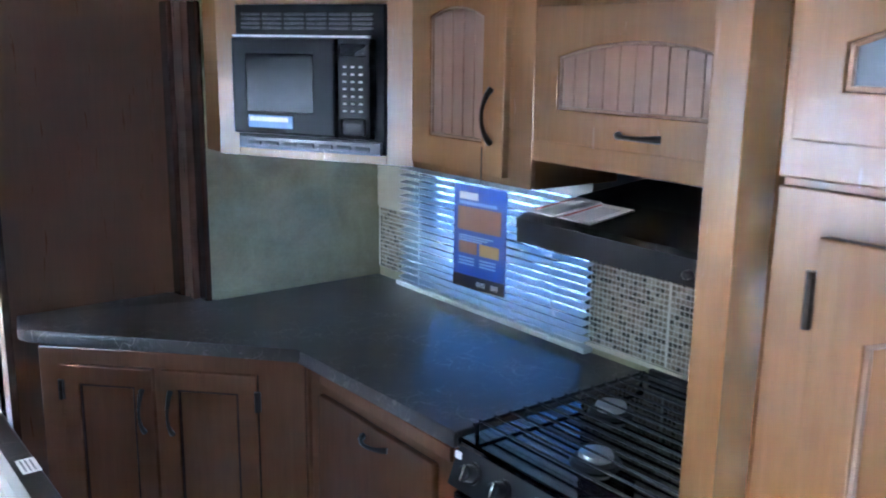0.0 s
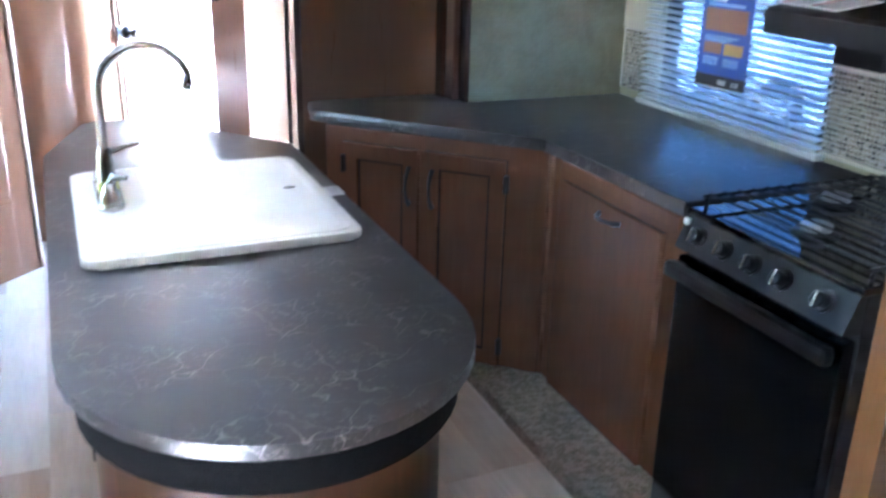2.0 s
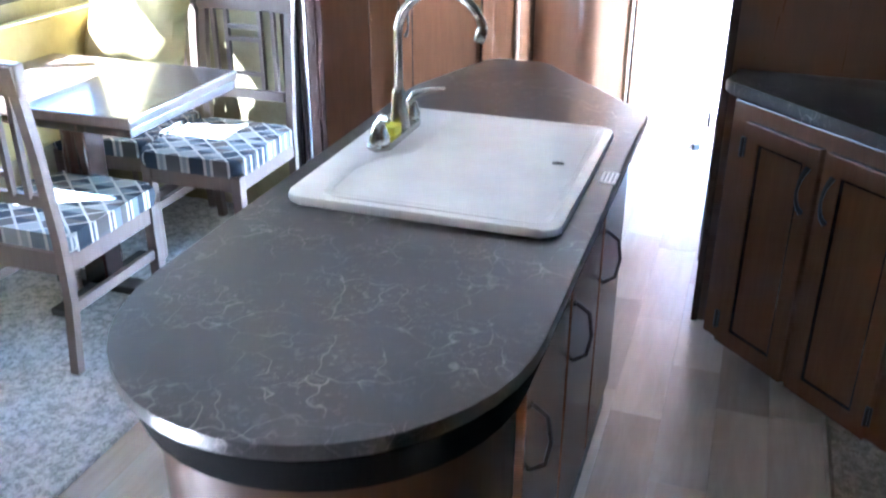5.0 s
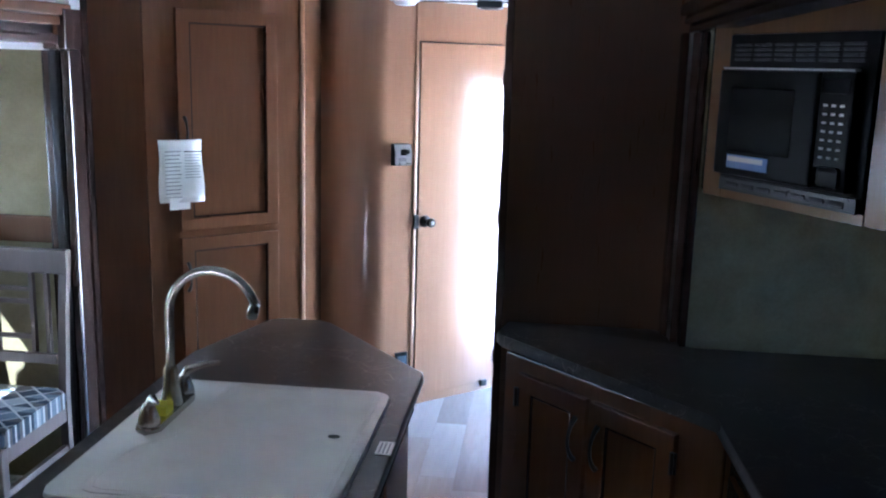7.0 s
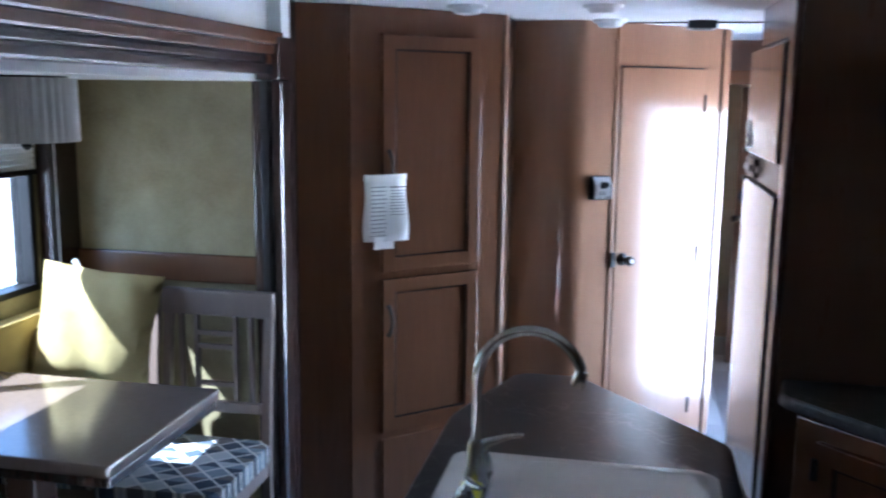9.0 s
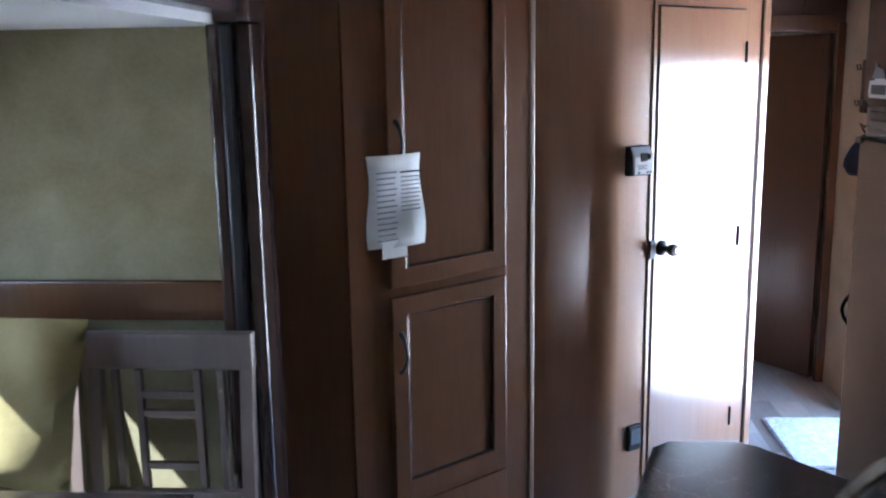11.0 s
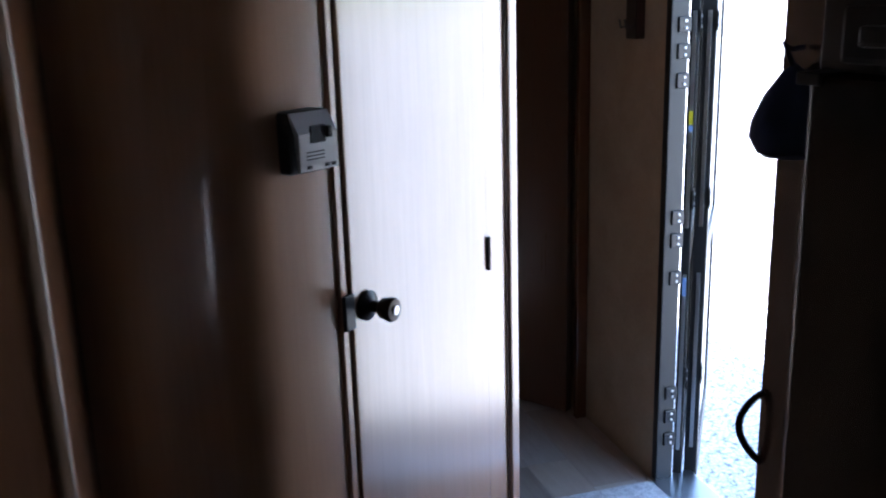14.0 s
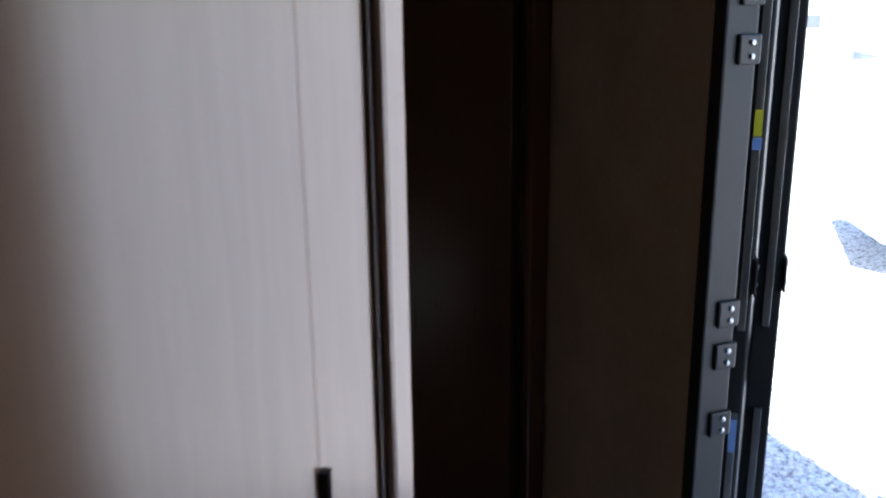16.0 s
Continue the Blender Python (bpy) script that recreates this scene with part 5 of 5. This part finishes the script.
    pd = thing("round_paper", "white round printed paper lying on the carpet", "paper", (-1.29, 1.84, 0.0125), 20)
    disc = part("disc", lathe([(0.085, 0.0), (0.085, 0.0018), (0.001, 0.002)], 28), PAPER, pd)
    for k in range(3):
        part("print_bar", box(-0.045 + 0.01 * k, 0.045 - 0.01 * k, -0.03 + 0.025 * k, -0.022 + 0.025 * k, 0.002, 0.0026), PRINT, disc)
    v = thing("floor_register", "black metal floor vent beside the island", "floor vent", (-0.47, 0.87, 0.0))
    part("plate", box(-0.06, 0.06, -0.12, 0.12, 0.0, 0.004, 0.001), STEEL, v)
    for i in range(2):
        for k in range(8):
            part("slot", box(-0.045 + i * 0.05, -0.005 + i * 0.05, -0.105 + k * 0.027, -0.088 + k * 0.027, 0.004, 0.0048), BLACK, v)


dinette()


# ---- outside ----
def outside():
    bm = bmesh.new()
    bmesh.ops.create_grid(bm, x_segments=2, y_segments=2, size=2500)
    solo("ground", bm, GRAVEL, "pale grey crushed gravel lot", "ground", (0, 0, -0.8), kind="structure")
    rng = random.Random(4)
    vs, fs = [], []
    for i in range(5200):
        x, y = rng.uniform(1.3, 4.6), rng.uniform(3.8, 8.6)
        s = rng.uniform(0.008, 0.034)
        n = len(vs)
        for dx, dy, dz in ((-1, -0.7, 0), (1, -0.8, 0), (0.9, 0.8, 0), (-0.8, 1, 0), (-0.1, 0.05, 0.9)):
            vs.append((x + s * dx * rng.uniform(0.7, 1.2), y + s * dy * rng.uniform(0.7, 1.2), -0.802 + s * dz * rng.uniform(0.6, 1.1)))
        fs += [(n, n + 1, n + 4), (n + 1, n + 2, n + 4), (n + 2, n + 3, n + 4), (n + 3, n, n + 4)]
    me = bpy.data.meshes.new("loose_gravel")
    me.from_pydata(vs, [], fs)
    me.materials.append(GRAVEL)
    solo("loose_gravel", me, None, "loose grey gravel stones", "gravel", kind="stuff")
    body = wall_slab("wall_outside_left", -2.24, -2.205, 0.1, 3.0, -0.6, 0.0, EXTERIOR, "pale outer skirt of the trailer")
    # unseen roof slab, trimmed to place the shadow edge on the ground beside the trailer
    wall_slab("roof", -1.36, 0.98, -2.4, 6.7, CEIL + 0.08, CEIL + 0.2, EXTERIOR, "unseen pale roof slab added to shade the ground")
    v = thing("parked_trailer", "parked boat trailer with a pale grey hull on the gravel", "trailer", (5.35, 8.75, -0.8), -38)
    part("hull", slab([(0.0, 0.50), (0.3, 0.30), (2.6, 0.28), (2.6, 0.62), (0.05, 0.56)], 0, 1.6, 0.03), HULL, v, "pale grey lower hull")
    part("cabin", slab([(0.9, 0.61), (1.15, 1.15), (2.3, 1.15), (2.5, 0.61)], 0.15, 1.45, 0.04), VEHICLE, v)
    for x in (1.7, 2.35):
        for y in (0.03, 1.57):
            w = part("wheel", lathe([(0.2, -0.09), (0.3, -0.08), (0.31, 0.0), (0.3, 0.08), (0.2, 0.09)], 20, None, Matrix.Translation((x, y, 0.31)) @ Matrix.Rotation(radians(90), 4, "X")), RUBBER, v)
            part("rim", lathe([(0.19, -0.095), (0.19, 0.095)], 16, None, Matrix.Translation((x, y, 0.31)) @ Matrix.Rotation(radians(90), 4, "X")), STEEL, w)
    for i in range(4):
        b = thing("far_trailer", "white trailer far across the lot", "trailer", (15.5 + 7.0 * i, 26.5 - 3.2 * i, -0.8), -25, "far trailers")
        part("shell", box(0, 6, 0, 2.4, 0.5, 2.8, 0.15), VEHICLE, b)
        for k in range(3):
            part("window", box(0.7 + 1.7 * k, 1.3 + 1.7 * k, -0.03, 0.01, 0.95, 1.3, 0.02), FROSTED, b)
        part("skirt", box(0.3, 5.7, 0.05, 2.2, 0.0, 0.5), EXTERIOR, b)


outside()


# ---- mosaic and planks, piece by piece ----
def mosaic():
    def field(name, y0, y1, z0, z1, label):
        w = thing(name, label, "backsplash", (1.68, 0, 0), kind="structure")
        part("grout", box(-0.006, 0.0, y0, y1, z0, z1), GROUT, w)
        return w
    pitch = 0.0148
    tile = box(-0.0014, 0.0, -0.0058, 0.0058, -0.0058, 0.0058, 0.0005)
    me = bpy.data.meshes.new("tile")
    tile.to_mesh(me)
    tile.free()
    me.materials.append(TILE)
    a = field("trim_mosaic", 0.475, 1.255, 0.94, 1.185, "mosaic backsplash of small brown, cream and black tiles")
    part("cream_border", box(-0.012, 0.0, 0.475, 1.255, 1.187, 1.31, 0.002), CREAM, a, "cream strip above the mosaic")
    part("sill_strip", box(-0.014, 0.0, 0.475, 1.255, 0.926, 0.939, 0.003), CREAM, a)
    b = field("trim_mosaic_left", 2.085, 2.318, 0.94, 1.165, "narrow mosaic backsplash beside the blind")
    part("cream_border", box(-0.012, 0.0, 2.085, 2.318, 1.167, 1.345, 0.002), CREAM, b, "cream board above the mosaic")
    rest = bmesh.new()
    for w, y0, y1, z0, z1 in ((a, 0.985, 1.255, 0.94, 1.185), (b, 2.085, 2.318, 0.94, 1.165), (a, 0.475, 0.985, 0.94, 1.185)):
        for i in range(int((y1 - y0) / pitch)):
            for k in range(int((z1 - z0) / pitch)):
                y, z = y0 + (i + 0.5) * pitch, z0 + (k + 0.5) * pitch
                if w is b or y0 > 0.9:
                    part("tile", me, None, w, loc=(-0.006, y, z))
                else:
                    box(-0.0074, -0.006, y - 0.0058, y + 0.0058, z - 0.0058, z + 0.0058, 0, rest)
    part("tiles", rest, TILEMANY, a)["kind"] = "stuff"


def planks():
    wide, long_ = 0.152, 0.61
    made = {}

    def mesh_for(w, l):
        key = (round(w, 3), round(l, 3))
        if key not in made:
            bm = box(-w / 2 + 0.0006, w / 2 - 0.0006, -l / 2 + 0.0006, l / 2 - 0.0006, -0.004, 0.0, 0.0006)
            me = bpy.data.meshes.new("plank")
            bm.to_mesh(me)
            bm.free()
            me.materials.append(PLANK)
            made[key] = me
        return made[key]
    rng = random.Random(11)
    x = -1.13
    i = 0
    while x < 1.04:
        w = min(wide, 1.048 - x)
        y = -2.3 - (i % 3) * long_ / 3 - rng.choice((0, 0.12, 0.21))
        while y < 5.9:
            y0, y1 = max(y, -2.3), min(y + long_, 6.0)
            if y1 - y0 > 0.05 and not (x > 0.87 and y0 < 2.45):
                part("plank", mesh_for(w, y1 - y0), None, floor, loc=(x + w / 2, (y0 + y1) / 2, 0.0))
            y += long_
        x += wide
        i += 1


mosaic(), planks()
